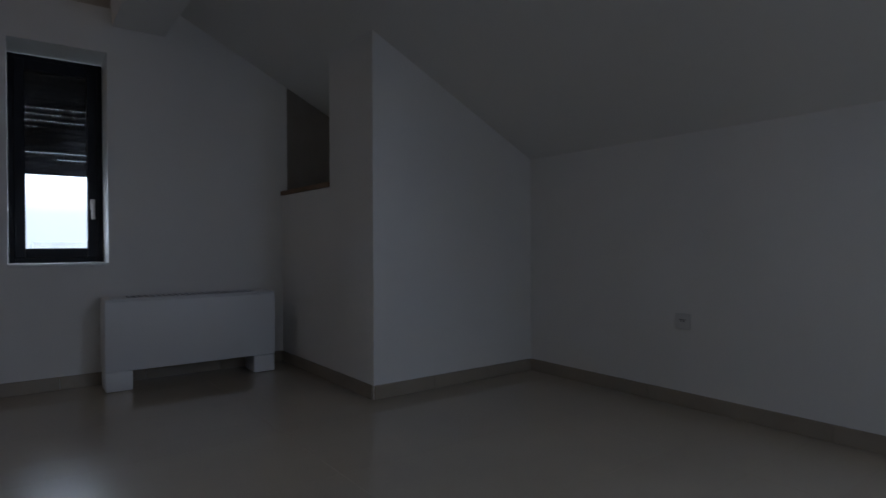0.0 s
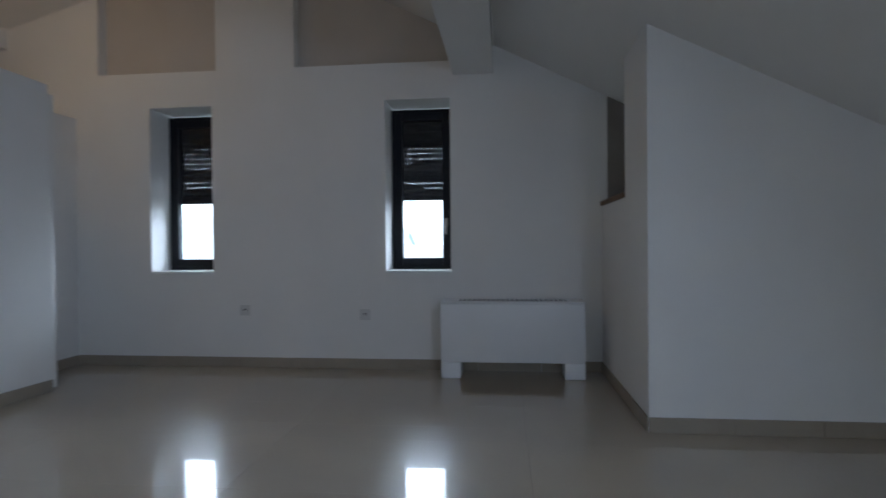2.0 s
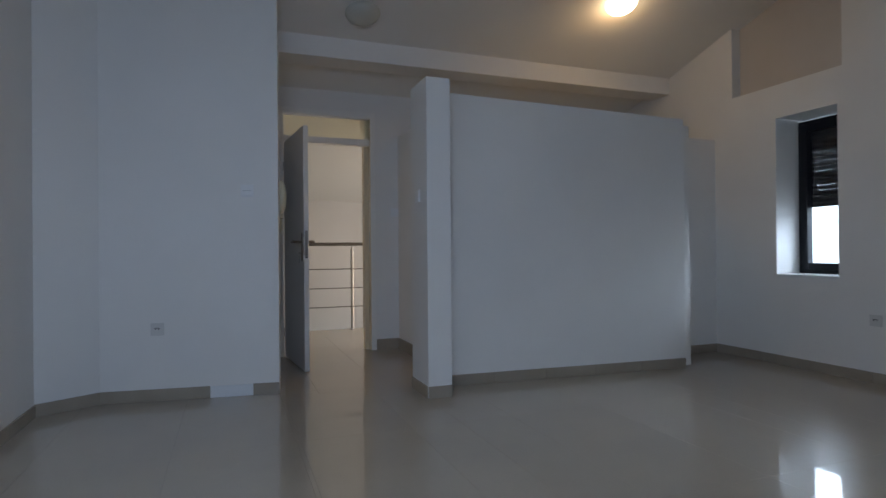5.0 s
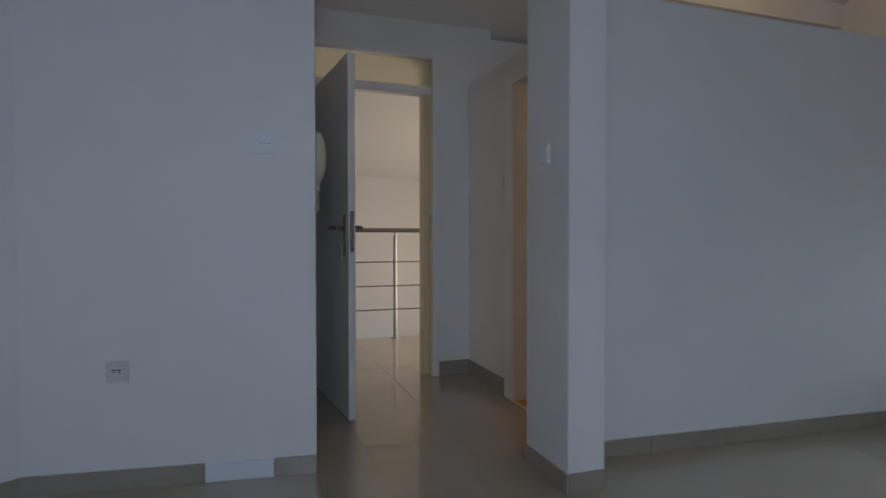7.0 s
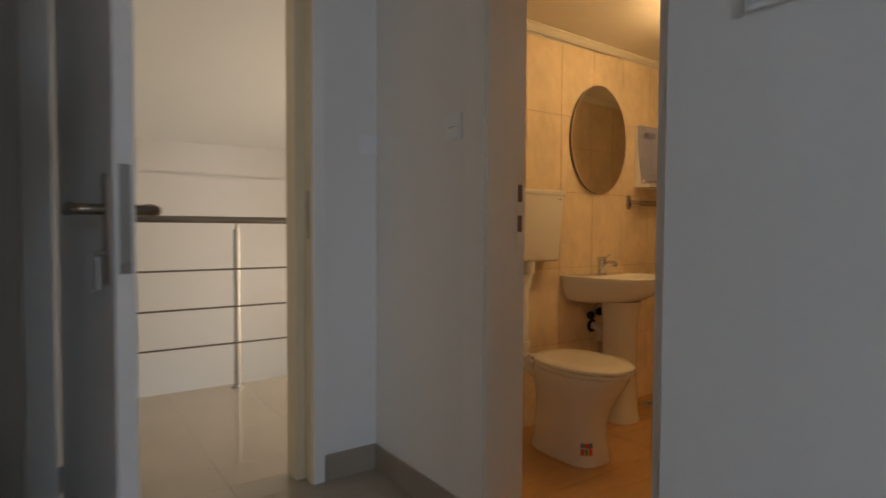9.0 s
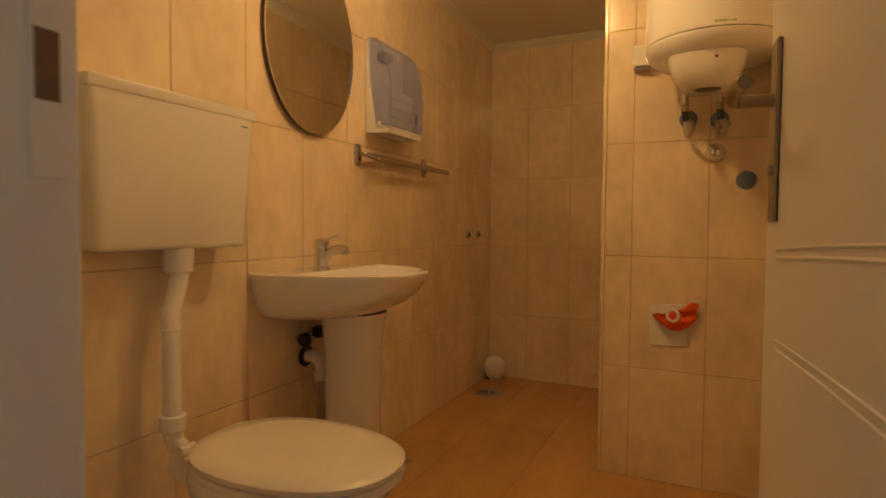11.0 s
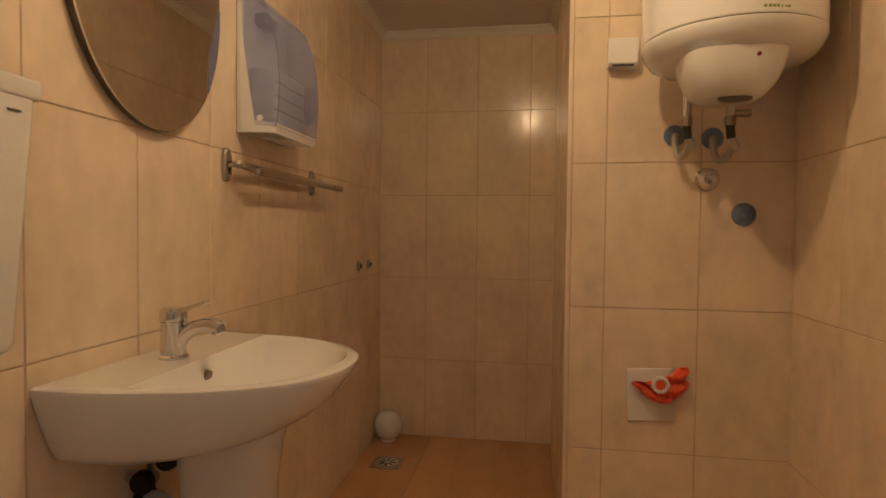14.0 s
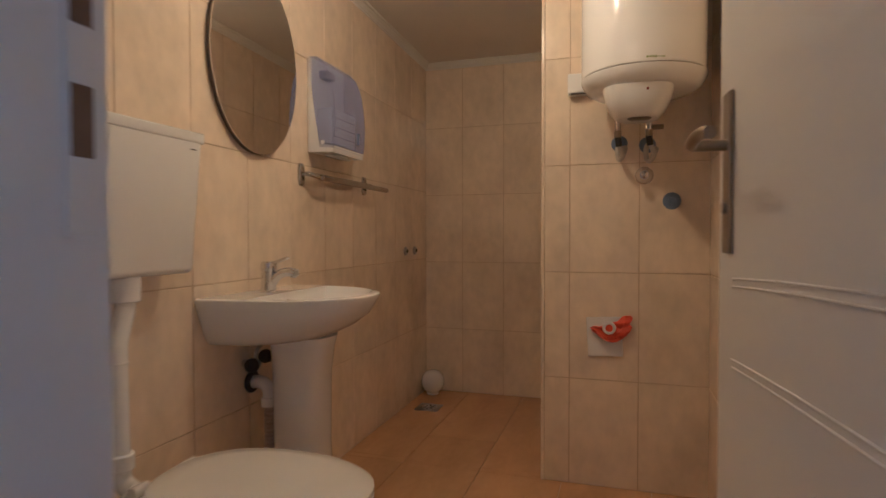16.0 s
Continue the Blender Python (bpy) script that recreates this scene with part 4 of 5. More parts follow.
def cistern():
    x0, x1, y0, y1, z0, z1 = BX + 0.001, -1.842, 0.935, 1.385, 0.851, 1.205
    root = empty("cistern", pose(-1.9, 1.17, 0.84), "white plastic wall cistern above the toilet", "cistern")
    inv = root.matrix_world.inverted()

    def p(nm, bm, m, label=""):
        ob = part(nm, bm, m, root, label, True)
        ob.matrix_parent_inverse = inv
        return ob
    bm = bx(x0, x1, y0, y1, z0, z1 - 0.006, bevel=0.016, seg=4)
    for v in bm.verts:
        k = (z1 - v.co.z) / (z1 - z0)
        v.co.y += (0.026 if v.co.y < (y0 + y1) / 2 else -0.026) * k
        v.co.x -= 0.012 * k if v.co.x > (x0 + x1) / 2 else 0.0
    p("tank", bm, PLASTIC)
    p("lid", bx(x0, x1 + 0.0015, y0 - 0.0015, y1 + 0.0015, z1 - 0.026, z1 + 0.002, bevel=0.005, seg=3), PLASTIC)
    p("mark", bx(x1, x1 + 0.0007, y1 - 0.05, y1 - 0.03, z1 - 0.045, z1 - 0.0425), GRILLE)
    pipe = p("flush_pipe", tube(bmesh.new(), [(-1.893, 1.180, 0.851), (-1.893, 1.180, 0.80), (-1.892, 1.179, 0.775), (-1.886, 1.154, 0.71), (-1.882, 1.148, 0.68), (-1.880, 1.147, 0.56), (-1.880, 1.149, 0.45),
                                         (-1.878, 1.150, 0.41), (-1.864, 1.152, 0.388), (-1.83, 1.155, 0.375), (-1.79, 1.160, 0.372)], 0.0215, 20), PLASTIC)
    for z0_, z1_, r, xx, yy in ((0.795, 0.855, 0.034, -1.893, 1.180), (0.425, 0.462, 0.030, -1.880, 1.149), (0.660, 0.668, 0.0235, -1.882, 1.148)):
        ob = part("collar", lathe(bmesh.new(), [(r * 0.92, z0_), (r, z0_ + 0.003), (r, z1_ - 0.003), (r * 0.92, z1_)], centre=(xx, yy, 0), seg=28), PLASTIC, pipe, smooth=True)
    return root


cistern()


def basin():
    cx, cy, zr = BX, 1.730, 0.769
    root = empty("washbasin", pose(cx + 0.2, cy, 0), "white ceramic pedestal washbasin with a chrome mixer tap", "washbasin")
    inv = root.matrix_world.inverted()

    def p(nm, bm, m, label="", par=None):
        ob = part(nm, bm, m, par or root, label, True)
        if par is None:
            ob.matrix_parent_inverse = inv
        return ob

    def outline(z, half, depth, back=0.002, n=36, power=2.15, inset=0.0):
        pts = []
        for i in range(n + 1):
            a = -math.pi / 2 + math.pi * i / n
            c, s = math.cos(a), math.sin(a)
            u = abs(c) ** (2 / power)
            v = math.copysign(abs(s) ** (2 / power), s)
            pts.append(Vector((cx + back + (depth - back) * u, cy + half * v, z)))
        for i in range(1, 16):
            v = math.cos(math.pi * i / 16)
            pts.append(Vector((cx + back, cy + half * v, z)))
        return pts

    # outer shell with rim, then down into the oval bowl
    rings = [outline(0.630, 0.196, 0.20, power=2.5), outline(0.633, 0.206, 0.245, power=2.5), outline(0.648, 0.219, 0.300, power=2.45), outline(0.672, 0.232, 0.347, power=2.4), outline(0.705, 0.245, 0.39, power=2.35),
             outline(0.74, 0.256, 0.414, power=2.3), outline(zr - 0.010, 0.262, 0.425, power=2.25), outline(zr - 0.003, 0.2615, 0.4245, power=2.25), outline(zr, 0.257, 0.419, power=2.25)]
    # the bowl is D-shaped, with a straight ledge at the back that carries the tap
    for dz, half, front, back in ((0.0003, 0.228, 0.402, 0.138), (-0.004, 0.223, 0.397, 0.142), (-0.02, 0.215, 0.388, 0.146), (-0.05, 0.190, 0.360, 0.154), (-0.08, 0.145, 0.318, 0.166), (-0.10, 0.08, 0.270, 0.186), (-0.106, 0.03, 0.24, 0.205)):
        rings.append(outline(zr + dz, half, front, back=back, power=2.1))
    p("bowl", loft(bmesh.new(), rings), CERAMIC)
    p("overflow", cyl(bmesh.new(), (cx + 0.142, cy - 0.026, zr - 0.030), (cx + 0.1525, cy - 0.026, zr - 0.033), 0.011, seg=18), BRONZE, "dark overflow hole")
    p("drain", lathe(bmesh.new(), [(0.022, 0), (0.022, 0.003), (0.012, 0.004)], centre=(cx + 0.222, cy, zr - 0.1062), seg=20), CHROME)
    pr = lambda z, b, f, h, w=2.6: ring(cx + 0.175, cy + 0.005, z, b, f, h, power=w)
    p("pedestal", loft(bmesh.new(), [pr(0, 0.10, 0.105, 0.10), pr(0.012, 0.10, 0.107, 0.102), pr(0.06, 0.09, 0.098, 0.09), pr(0.3, 0.08, 0.088, 0.078), pr(0.52, 0.082, 0.09, 0.082), pr(0.60, 0.085, 0.10, 0.09), pr(0.635, 0.085, 0.11, 0.095)]), CERAMIC)
    # mixer tap
    tx, ty = cx + 0.082, cy - 0.030
    tap = p("tap", lathe(bmesh.new(), [(0.027, zr), (0.027, zr + 0.0047), (0.023, zr + 0.0078), (0.022, zr + 0.0663), (0.023, zr + 0.0702)], centre=(tx, ty, 0), seg=28), CHROME, "chrome mixer tap")
    p("spout", tube(bmesh.new(), [(tx + 0.004, ty, zr + 0.012), (tx + 0.020, ty, zr + 0.040), (tx + 0.044, ty, zr + 0.0590), (tx + 0.075, ty, zr + 0.0655), (tx + 0.098, ty, zr + 0.0600)], 0.0145, 18), CHROME, par=tap)
    p("aerator", cyl(bmesh.new(), (tx + 0.089, ty, zr + 0.0660), (tx + 0.094, ty, zr + 0.0515), 0.013, seg=18), STEEL, par=tap)
    p("cap", lathe(bmesh.new(), [(0.024, zr + 0.0710), (0.025, zr + 0.0741), (0.024, zr + 0.0920), (0.018, zr + 0.0967)], centre=(tx, ty, 0), seg=28), CHROME, par=tap)
    hb = bmesh.new()
    prism(hb, [(tx + 0.002, zr + 0.0874), (tx + 0.02, zr + 0.0967), (tx + 0.066, zr + 0.1110), (tx + 0.072, zr + 0.1095), (tx + 0.067, zr + 0.1050), (tx + 0.022, zr + 0.0874)], "y", ty - 0.010, ty + 0.010)
    p("tap_lever", hb, CHROME, par=tap)
    # valves and trap under the bowl
    vx = cx + 0.002
    valve = p("angle_valve", cyl(bmesh.new(), (vx, cy - 0.05, 0.545), (vx + 0.055, cy - 0.05, 0.545), 0.012, seg=16), CHROME, "chrome angle valves with black knobs")
    p("angle_valve", cyl(bmesh.new(), (vx, cy + 0.035, 0.545), (vx + 0.055, cy + 0.035, 0.545), 0.012, seg=16), CHROME)
    p("valve_knob", lathe(bmesh.new(), [(0.019, 0), (0.022, 0.006), (0.022, 0.018), (0.016, 0.024)], centre=(vx + 0.045, cy - 0.083, 0.545), axis="y", seg=18), BLACKRUBBER, par=valve)
    p("valve_knob", lathe(bmesh.new(), [(0.019, 0), (0.022, 0.006), (0.022, 0.018), (0.016, 0.024)], centre=(vx + 0.045, cy - 0.012, 0.56), axis="y", seg=18), BLACKRUBBER, par=valve)
    for dy, up in ((-0.05, -0.01), (0.035, 0.02)):
        p("supply_hose", tube(bmesh.new(), [(vx + 0.045, cy + dy, 0.55), (vx + 0.05, cy + dy, 0.59), (vx + 0.065, cy + up, 0.63), (vx + 0.075, cy + up, 0.70)], 0.006, 8), STEEL)
    p("trap_flange", lathe(bmesh.new(), [(0.034, 0.0), (0.036, 0.006), (0.030, 0.012)], centre=(cx + 0.001, cy - 0.012, 0.478), axis="x", seg=24), BLACKRUBBER)
    p("trap_elbow", tube(bmesh.new(), [(cx + 0.008, cy - 0.012, 0.478), (cx + 0.04, cy - 0.012, 0.478), (cx + 0.062, cy - 0.010, 0.462), (cx + 0.066, cy - 0.008, 0.43)], 0.021, 16), PLASTIC)
    p("trap_collar", cyl(bmesh.new(), (cx + 0.066, cy - 0.008, 0.432), (cx + 0.066, cy - 0.008, 0.405), 0.026, seg=24), PLASTIC)
    hose = lathe(bmesh.new(), [(0.020 if i % 2 else 0.0165, 0.405 - i * 0.0065) for i in range(34)], centre=(cx + 0.067, cy - 0.007, 0), seg=18)
    p("corrugated_hose", hose, HOSE, "grey pink corrugated drain hose")
    return root


HOSE = mat("grey_pink_plastic_hose", (0.50, 0.40, 0.38), 0.45, var=0.06)
basin()


# the backing's brown paints in the soft shadow round the mirror
MIRRORSHADE = mat("backing_shadow_brown", (0.10, 0.07, 0.045), 0.5, var=0.15)


def oval_mirror():
    c = (BX + 0.010, 1.745, 1.505)
    root = empty("oval_mirror", pose(*c), "frameless oval wall mirror above the washbasin", "mirror")
    part("glass", lathe(bmesh.new(), [(1.0, 0.004), (1.0, 0.010)], axis="x", seg=72, sx=0.224, sy=0.297), MIRROR, root)
    part("backing", lathe(bmesh.new(), [(0.97, -0.0095), (0.995, -0.008), (1.003, 0.004), (1.003, 0.0055)], axis="x", seg=72, sx=0.224, sy=0.297), MIRRORSHADE, root, "backing and edge, brown like the mirror's shadow on the tiles")
    return root


oval_mirror()


def towel_dispenser():
    y0, y1, z0, z1 = 2.075, 2.335, 1.262, 1.62
    root = empty("paper_towel_dispenser", pose(BX, (y0 + y1) / 2, z0), "paper towel dispenser with a smoky blue clear cover", "dispenser")
    inv = root.matrix_world.inverted()

    def p(nm, bm, m, label=""):
        ob = part(nm, bm, m, root, label, True)
        ob.matrix_parent_inverse = inv
        return ob
    p("back_plate", bx(BX + 0.0005, BX + 0.022, y0, y1, z0, z1, bevel=0.006), PLASTIC)
    p("tray", loft(bmesh.new(), [[Vector(q) for q in ((BX + 0.02, y0, z0), (BX + 0.105, y0 + 0.006, z0 - 0.004), (BX + 0.105, y1 - 0.006, z0 - 0.004), (BX + 0.02, y1, z0))],
                                 [Vector(q) for q in ((BX + 0.02, y0, z0 + 0.035), (BX + 0.112, y0 + 0.003, z0 + 0.02), (BX + 0.112, y1 - 0.003, z0 + 0.02), (BX + 0.02, y1, z0 + 0.035))]]), PLASTIC)
    p("towel_slot", prism(bmesh.new(), [(BX + 0.048, y0 + 0.05), (BX + 0.066, y0 + 0.05), (BX + 0.066, y0 + 0.09), (BX + 0.088, y0 + 0.10), (BX + 0.088, y1 - 0.10), (BX + 0.066, y1 - 0.09), (BX + 0.066, y1 - 0.03), (BX + 0.048, y1 - 0.03)], "z", z0 - 0.009, z0 - 0.0045), SILL, "white tip of a paper towel in the slot")
    p("hinge_block", bx(BX + 0.022, BX + 0.058, y0 + 0.05, y0 + 0.12, z1 - 0.070, z1 - 0.040, bevel=0.006), GRILLEGREY, "grey hinge behind the cover")
    # grey strips on the stack draw the shade between folded towels
    for k in range(3):
        p("fold_shade", bx(BX + 0.0885, BX + 0.090, y0 + 0.032, y1 - 0.032, z0 + 0.062 + k * 0.036, z0 + 0.0645 + k * 0.036), GRILLEGREY, "grey strip painting the shade in a fold of the towels")
    # cover: bulging front; its rear edge sweeps forward from the wall towards the bottom
    front = [(0.012, z1), (0.045, z1 - 0.003), (0.078, z1 - 0.035), (0.100, z1 - 0.09), (0.113, z1 - 0.16), (0.118, z1 - 0.23), (0.116, z1 - 0.29), (0.110, z0 + 0.012)]
    rear = [(0.052, z0 + 0.016), (0.046, z0 + 0.06), (0.036, z0 + 0.12), (0.024, z0 + 0.20), (0.014, z0 + 0.29), (0.010, z1 - 0.012)]
    bm = bmesh.new()
    th = 0.003
    prof = front + [(max(0.010, x - th), z - (th if i < 2 else 0)) for i, (x, z) in reversed(list(enumerate(front)))]
    prism(bm, [(BX + x, z) for x, z in prof], "y", y0 + 0.003, y1 - 0.003)
    p("cover", bm, SMOKE, "smoky blue transparent cover")
    for ya, yb in ((y0, y0 + 0.003), (y1 - 0.003, y1)):
        p("cover_side", prism(bmesh.new(), [(BX + x, z) for x, z in front + rear], "y", ya, yb), SMOKE)
        p("body_side", prism(bmesh.new(), [(BX + 0.004, z0), (BX + 0.106, z0 - 0.003), (BX + 0.109, z0 + 0.011)] + [(BX + x, z) for x, z in rear] + [(BX + 0.004, z1 - 0.004)], "y", ya + 0.0003, yb - 0.0003), PLASTIC)
    p("towels", bx(BX + 0.024, BX + 0.088, y0 + 0.03, y1 - 0.03, z0 + 0.035, z0 + 0.17, bevel=0.004), SILL, "white folded paper towels")
    p("lock", cyl(bmesh.new(), (BX + 0.066, y0 - 0.002, z0 + 0.034), (BX + 0.066, y0 + 0.004, z0 + 0.034), 0.008, seg=18), PLASTIC)
    p("level_mark", bx(BX + 0.1165, BX + 0.1185, y1 - 0.075, y1 - 0.055, z0 + 0.05, z0 + 0.095), BLUEPLASTIC)
    return root


towel_dispenser()


# darker than CHROME, so that the bars stand out from the tiles
RAILCHROME = mat("darker_chrome", (0.50, 0.48, 0.46), 0.10, metal=1.0, var=0.05)


RZ = 1.172


def towel_rail():
    root = empty("towel_rail", pose(BX, 2.28, RZ), "chrome towel rail with twisted arms on the tiles", "towel rail")
    inv = root.matrix_world.inverted()

    def p(nm, bm, m, label=""):
        ob = part(nm, bm, m, root, label, True)
        ob.matrix_parent_inverse = inv
        return ob
    for y, k in ((2.022, 0), (2.562, 1)):
        p("wall_plate", loft(bmesh.new(), [[Vector((BX + d, y + 0.018 * f * math.copysign(abs(math.cos(a)) ** 0.7, math.cos(a)), RZ + 0.042 * f * math.copysign(abs(math.sin(a)) ** 0.7, math.sin(a)))) for a in [2 * math.pi * i / 32 for i in range(32)]]
                                           for d, f in ((0.0003, 1.0), (0.006, 1.0), (0.010, 0.93), (0.0125, 0.78), (0.0135, 0.5))]), RAILCHROME)
        p("arm", tube(bmesh.new(), [(BX + 0.01, y, RZ), (BX + 0.028, y + 0.008, RZ + 0.002), (BX + 0.045, y + 0.03, RZ - 0.005), (BX + 0.058, y + 0.06, RZ - 0.010)], 0.0075, 10), RAILCHROME)
        p("knuckle", lathe(bmesh.new(), [(0.002, -0.009), (0.011, -0.008), (0.0135, 0), (0.011, 0.008), (0.002, 0.0125)], centre=(BX + 0.058, y + 0.06, RZ - 0.010), seg=14), RAILCHROME)
    p("bar", cyl(bmesh.new(), (BX + 0.058, 2.075, RZ - 0.010), (BX + 0.058, 2.70, RZ - 0.010), 0.0115, seg=16), RAILCHROME)
    p("bar", cyl(bmesh.new(), (BX + 0.030, 2.035, RZ + 0.003), (BX + 0.030, 2.575, RZ + 0.003), 0.008, seg=14), RAILCHROME)
    for y in (2.022, 2.562):
        p("bead", lathe(bmesh.new(), [(0.002, -0.010), (0.010, -0.007), (0.0125, 0), (0.010, 0.007), (0.002, 0.010)], centre=(BX + 0.030, y + 0.010, RZ + 0.002), seg=16), RAILCHROME)
    return root


towel_rail()


def stub(c, axis, label, name="water_outlet", r=0.03, mats=(None, None), depth=0.012):
    root = empty(name, pose(*c), label, "pipe fitting")
    s = -1 if axis == "y" else 1
    part("flange", lathe(bmesh.new(), [(r, 0.0004 * s), (r, 0.004 * s), (r * 0.85, 0.009 * s), (r * 0.5, depth * s)], axis=axis, seg=28), mats[0] or CHROME, root, smooth=True)
    part("centre", lathe(bmesh.new(), [(r * 0.45, depth * 0.9 * s), (r * 0.42, depth * 1.25 * s), (r * 0.2, depth * 1.4 * s)], axis=axis, seg=20), mats[1] or GRILLE, root, smooth=True)
    return root


stub((BX, 3.10, 0.860), "x", "dark capped shower water outlet on the tiles", r=0.024, mats=(STEEL, BLACKRUBBER))
stub((BX, 3.245, 0.860), "x", "dark capped shower water outlet on the tiles", r=0.024, mats=(STEEL, BLACKRUBBER))
stub((-0.737, BY, 1.162), "y", "round chrome stop valve cover on the tiles", "stop_valve", r=0.032, mats=(CHROME, CHROME), depth=0.03)
stub((-0.643, BY, 1.068), "y", "blue grey plastic cap on the tiles", "pipe_cap", r=0.031, mats=(BLUEPLASTIC, BLUEPLASTIC))


DIAL = mat("dark_grey_dial", (0.11, 0.105, 0.10), 0.35, var=0.15)
LEDRED = mat("dark_red_lens", (0.22, 0.02, 0.012), 0.25, var=0.1)


def water_heater():
    cx, cy, r, zb = -0.752, 2.163, 0.1955, 1.408
    root = empty("water_heater", pose(cx, cy, zb), "white wall-mounted electric water heater with braided hoses", "water heater")
    inv = root.matrix_world.inverted()

    def p(nm, bm, m, label="", par=None):
        ob = part(nm, bm, m, par or root, label, True)
        if par is None:
            ob.matrix_parent_inverse = inv
        return ob
    p("seam", lathe(bmesh.new(), [(r - 0.002, zb + 0.0515), (r - 0.002, zb + 0.0545)], centre=(cx, cy, 0), seg=64), GRILLE)
    p("tank", lathe(bmesh.new(), [(r - 0.002, zb + 0.0545), (r, zb + 0.057), (r, 1.90), (r - 0.01, 1.906)], centre=(cx, cy, 0), seg=64), METALWHITE)
    p("bottom_cap", lathe(bmesh.new(), [(0.03, zb - 0.006), (0.12, zb - 0.004), (0.158, zb + 0.002), (0.177, zb + 0.012), (0.188, zb + 0.028), (r + 0.001, zb + 0.044), (r + 0.001, zb + 0.0515)], centre=(cx, cy, 0), seg=64), METALWHITE)
    hood = p("terminal_cover", loft(bmesh.new(), [[Vector((cx - 0.016 + 0.103 * math.copysign(abs(math.cos(a)) ** 0.62, math.cos(a)) * s, cy - 0.052 + 0.108 * math.copysign(abs(math.sin(a)) ** 0.62, math.sin(a)) * t, z))
                                                   for a in [2 * math.pi * i / 40 for i in range(40)]]
                                                  for z, s, t in ((zb + 0.002, 1.05, 1.03), (zb - 0.012, 1.03, 1.01), (zb - 0.038, 0.96, 0.96), (zb - 0.062, 0.85, 0.87), (zb - 0.080, 0.72, 0.76), (zb - 0.089, 0.62, 0.66), (zb - 0.092, 0.5, 0.56))]), PLASTIC, "cream plastic cover of the terminals")
    p("dial", lathe(bmesh.new(), [(0.036, zb - 0.086), (0.036, zb - 0.096), (0.027, zb - 0.100)], centre=(cx - 0.012, cy - 0.088, 0), seg=28, sy=0.6), DIAL, "grey thermostat dial", par=hood)
    p("indicator", lathe(bmesh.new(), [(0.0042, 0.004), (0.004, -0.003), (0.002, -0.0045)], centre=(cx + 0.010, cy - 0.159, zb - 0.018), axis="y", seg=12), LEDRED, "small red indicator light", par=hood)
    for k, (u0, u1) in enumerate(((0.004, 0.010), (0.013, 0.019), (0.021, 0.027), (0.029, 0.034), (0.036, 0.041), (0.043, 0.049), (0.051, 0.056))):
        p("badge", bx(cx + u0, cx + u1, cy - math.sqrt(r * r - u1 * u1) - 0.0006, cy - r + 0.006, zb + 0.064, zb + (0.070 if k < 4 else 0.0685)), BADGE, "small green printed mark")
    p("bracket", bx(cx - 0.12, cx + 0.12, cy + r - 0.02, BY - 0.0005, 1.78, 1.83), STEEL)
    for dx, wx, wz in ((-0.077, -0.824, 1.281), (0.024, -0.727, 1.272)):
        x = cx + dx
        yy = cy + 0.055
        conn = p("connector", cyl(bmesh.new(), (x, yy, zb - 0.03), (x, yy, zb - 0.105), 0.0105, seg=14), CHROME)
        p("nut", cyl(bmesh.new(), (x, yy, zb - 0.105), (x, yy, zb - 0.128), 0.0135, seg=6), BRONZE, par=conn)
        p("crimp", cyl(bmesh.new(), (x, yy, zb - 0.126), (x + 0.004, yy + 0.004, zb - 0.158), 0.0105, seg=16), BLACKRUBBER, par=conn)
        p("hose", tube(bmesh.new(), [(x + 0.003, yy + 0.003, zb - 0.150), (x + 0.018, yy + 0.014, zb - 0.180), (x + 0.024, yy + 0.040, wz - 0.030), (x + 0.012, yy + 0.070, wz - 0.062), (wx - 0.002, yy + 0.095, wz - 0.060), (wx - 0.006, BY - 0.030, wz - 0.026), (wx, BY - 0.012, wz)], 0.0088, 14), BRAID, "braided steel hose")
        p("wall_flange", lathe(bmesh.new(), [(0.028, -0.0004), (0.029, -0.004), (0.024, -0.011), (0.013, -0.014)], centre=(wx, BY, wz), axis="y", seg=28), BLUEPLASTIC)
    valve = p("safety_valve", cyl(bmesh.new(), (cx + 0.026, cy + 0.055, zb - 0.098), (cx + 0.070, cy + 0.055, zb - 0.098), 0.009, seg=14), BRONZE)
    return root


BRAID = mat("braided_hose", (0.52, 0.50, 0.46), 0.35, metal=0.8, var=0.25, fine=500)
water_heater()


def outlet_box():
    root = empty("water_heater_outlet", pose(-0.968, BY, 1.503), "square white outlet with a hinged cover", "socket")
    part("body", bx(-0.039, 0.039, -0.034, -0.0004, -0.039, 0.037, bevel=0.004), PLASTIC, root)
    part("cover", bx(-0.040, 0.040, -0.040, -0.0345, -0.033, 0.038, bevel=0.003), PLASTIC, root)
    part("latch", bx(-0.028, 0.028, -0.039, -0.034, -0.039, -0.034), GRILLE, root)


outlet_box()


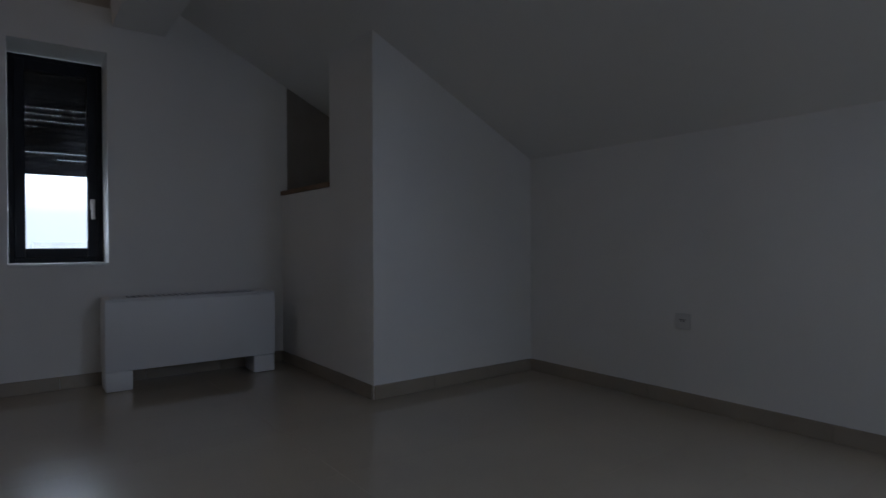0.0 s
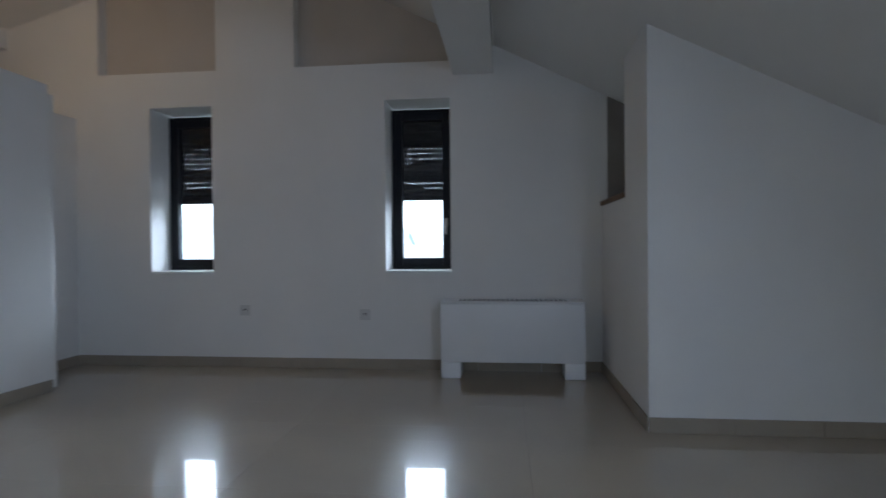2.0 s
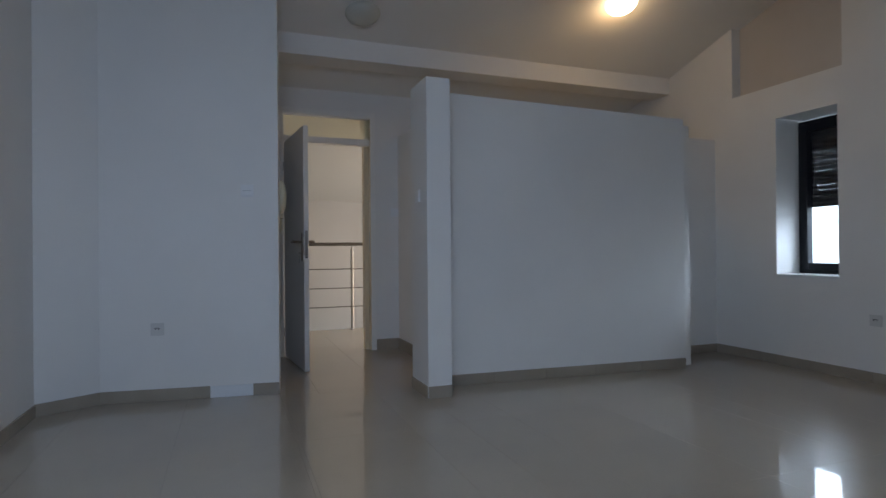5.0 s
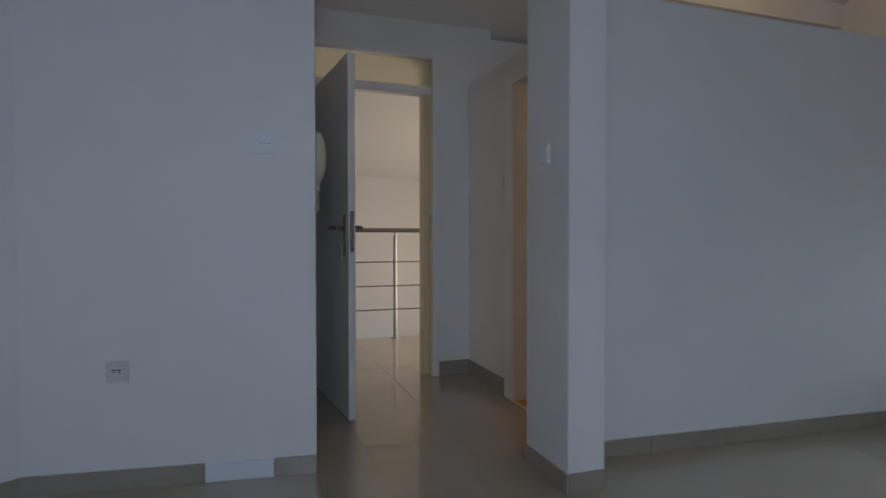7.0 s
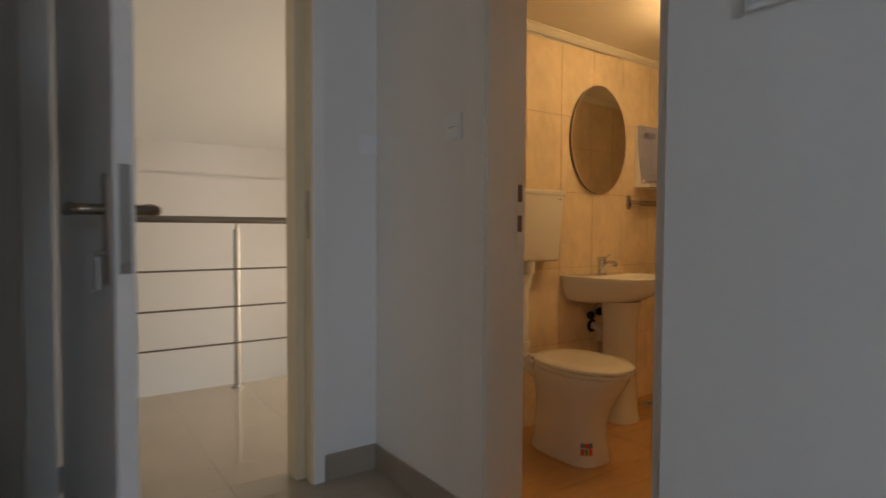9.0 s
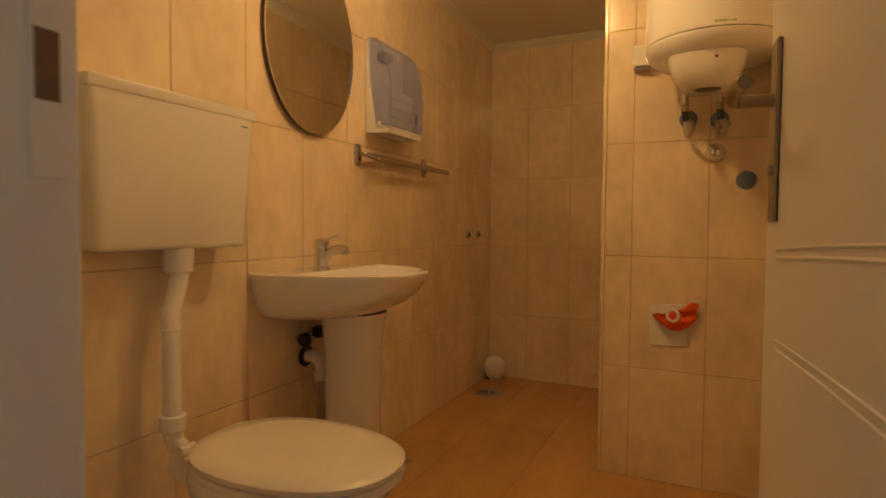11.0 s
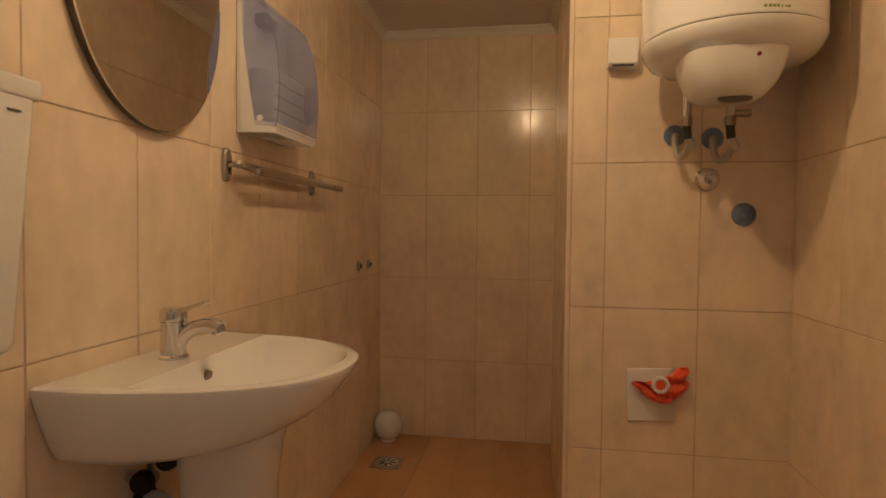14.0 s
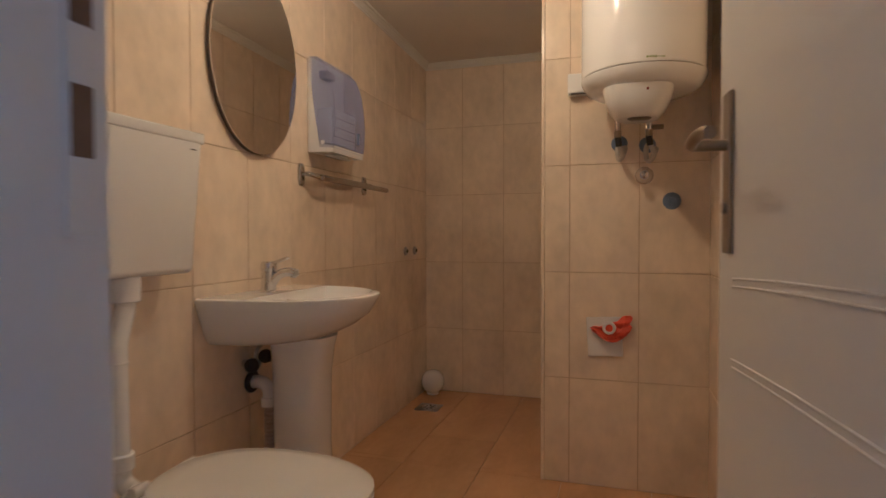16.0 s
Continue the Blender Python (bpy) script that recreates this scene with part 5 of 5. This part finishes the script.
def paper_holder():
    """Ribbon bundle with a white ring on a square white plate."""
    root = empty("valve_plate", pose(-0.860, BY, 0.569, 0, -3, 0), "square white plate with a red ribbon wrapped round its knob", "fitting")
    part("plate", bx(-0.076, 0.050, -0.007, -0.0004, -0.075, 0.073, bevel=0.004, seg=3), PLASTIC, root)
    bm = bmesh.new()
    rng = random.Random(4)
    # crumpled ribbon: a fan of folded strips crossing the plate
    nu, nv = 26, 9
    grid = []
    for i in range(nu):
        u = i / (nu - 1)
        row = []
        for j in range(nv):
            v = j / (nv - 1) - 0.5
            x = -0.058 + 0.142 * u + 0.006 * math.sin(v * 7)
            hi, lo = 0.037 + 0.046 * u ** 1.3 + 0.004 * math.sin(17 * u), 0.035 - 0.052 * max(0.0, math.sin(math.pi * u)) ** 0.75
            z = lo + (hi - lo) * (v + 0.5)
            y = -0.013 - 0.020 * math.sin(math.pi * u) ** 0.6 - 0.006 * math.sin(v * 12 + u * 14) + rng.uniform(-0.0025, 0.0025)
            row.append(bm.verts.new((x, min(y, -0.009), z)))
        grid.append(row)
    for i in range(nu - 1):
        for j in range(nv - 1):
            bm.faces.new((grid[i][j], grid[i + 1][j], grid[i + 1][j + 1], grid[i][j + 1]))
    rib = part("ribbon", bm, RED, root, "crumpled orange red ribbon", True)
    sol = rib.modifiers.new("thick", "SOLIDIFY")
    sol.thickness = 0.0012
    part("ring", lathe(bmesh.new(), [(0.013, -0.046), (0.0135, -0.052), (0.018, -0.055), (0.0235, -0.052), (0.024, -0.046)], centre=(0.006, 0, 0.038), axis="y", seg=28), SILL, root, "white plastic ring", True)
    part("stem", cyl(bmesh.new(), (0.006, -0.007, 0.038), (0.006, -0.047, 0.038), 0.012, seg=18), PLASTIC, root)
    part("stem_cap", cyl(bmesh.new(), (0.006, -0.0505, 0.038), (0.006, -0.0535, 0.038), 0.013, seg=18), RED, root)


paper_holder()

globe = empty("glass_globe_lamp", pose(-1.882, 3.372, 0), "spare white opal glass lamp globe standing in the shower corner", "lamp globe")
part("globe", lathe(bmesh.new(), [(r * 0.9, h * 0.9) for r, h in ((0.036, 0.0), (0.040, 0.004), (0.040, 0.018), (0.05, 0.024), (0.064, 0.040), (0.073, 0.062), (0.076, 0.085), (0.073, 0.108), (0.062, 0.132), (0.045, 0.150), (0.024, 0.159), (0.004, 0.161))], seg=36), CERAMIC, globe, smooth=True)


def drain(x, y, s=0.065):
    root = empty("floor_drain", pose(x, y, 0.0), "square steel floor drain with a slotted rosette", "drain")
    part("frame", bx(-s, s, -s, s, -0.004, 0.0035, bevel=0.002), STEEL, root)
    part("grate", cyl(bmesh.new(), (0, 0, 0.003), (0, 0, 0.005), s * 0.72, seg=28), CHROME, root)
    for i in range(8):
        a = 2 * math.pi * i / 8
        bm = bx(-0.004, 0.004, 0.014, s * 0.6, 0.005, 0.0056)
        bmesh.ops.transform(bm, matrix=Matrix.Rotation(a, 4, "Z"), verts=bm.verts)
        part("slot", bm, BLACKRUBBER, root)


drain(-1.817, 3.108)
drain(-1.82, 2.10, 0.05)

lampb = empty("bathroom_ceiling_lamp", pose(-1.25, 1.64, bath_z(1.64)), "bare glowing bulb in a white ceiling socket", "lamp")
part("rose", lathe(bmesh.new(), [(0.05, -0.0005), (0.05, -0.012), (0.03, -0.022), (0.022, -0.055)], seg=28), PLASTIC, lampb, smooth=True)
part("bulb", lathe(bmesh.new(), [(0.013, -0.055), (0.016, -0.07), (0.027, -0.092), (0.031, -0.110), (0.027, -0.126), (0.015, -0.137), (0.003, -0.140)], seg=24), LAMPBATH, lampb, smooth=True)

# a short dark scuff on the pillar
scuff = part("scuff", tube(bmesh.new(), [(-0.111, -0.0005, 0.679), (-0.098, -0.0005, 0.678), (-0.085, -0.0005, 0.674)], 0.0006, 6), GRILLE, bpy.data.objects["pillar"], "thin dark scuff in the paint")

# ---- floors: tiles laid piece by piece ----
floor = bpy.data.objects["floor"]


def lay(parent, name, regions, x_joint, y_joint, pitch, material, joint, top=0.0, thick=0.008, stagger=0.0, pitch_y=None):
    for x0, x1, y0, y1 in regions:
        for k, (a, b) in enumerate(spans(x0, x1, x_joint, pitch)):
            for c, d in spans(y0, y1, y_joint + (stagger if k % 2 else 0.0), pitch_y or pitch):
                if b - a < 0.015 or d - c < 0.015:
                    continue
                tile(name, parent, ((a + b) / 2, (c + d) / 2, top - thick / 2), (b - a - joint, d - c - joint, thick), material, bevel=0.0004)


lay(floor, "floor_tile", [(-0.67, KNEE, BACK, -0.90), (-0.41, KNEE, -0.90, 0.0), (-0.30, KNEE, 0.0, JY), (-0.583, JX, JY, GY)], 0.55, 1.52, 1.20, FLOORTILE, 0.0007, pitch_y=0.60)
lay(floor, "floor_tile", [(-1.94, -0.41, -0.90, 0.355), (-0.41, -0.345, 0.0, 0.355), (-3.6, -2.10, -2.4, 1.6), (-2.10, -1.94, DY0, DY1)], -2.31, -0.2, 0.45, FLOORTILE, 0.0006)
bfloor = structure("bathroom_floor", bx(BX - 0.01, BR + 0.01, 0.515, SY + 0.01, -0.0055, -0.002), WALLGROUT, "brown grout bed of the bathroom floor", "floor")
lay(bfloor, "bathroom_floor_tile", [(BX, BR, 0.356, BY), (BX, SX, BY, SY)], -1.680, 2.40, 0.325, BATHFLOOR, 0.003, top=0.0015, thick=0.0075, stagger=0.3, pitch_y=1.2)
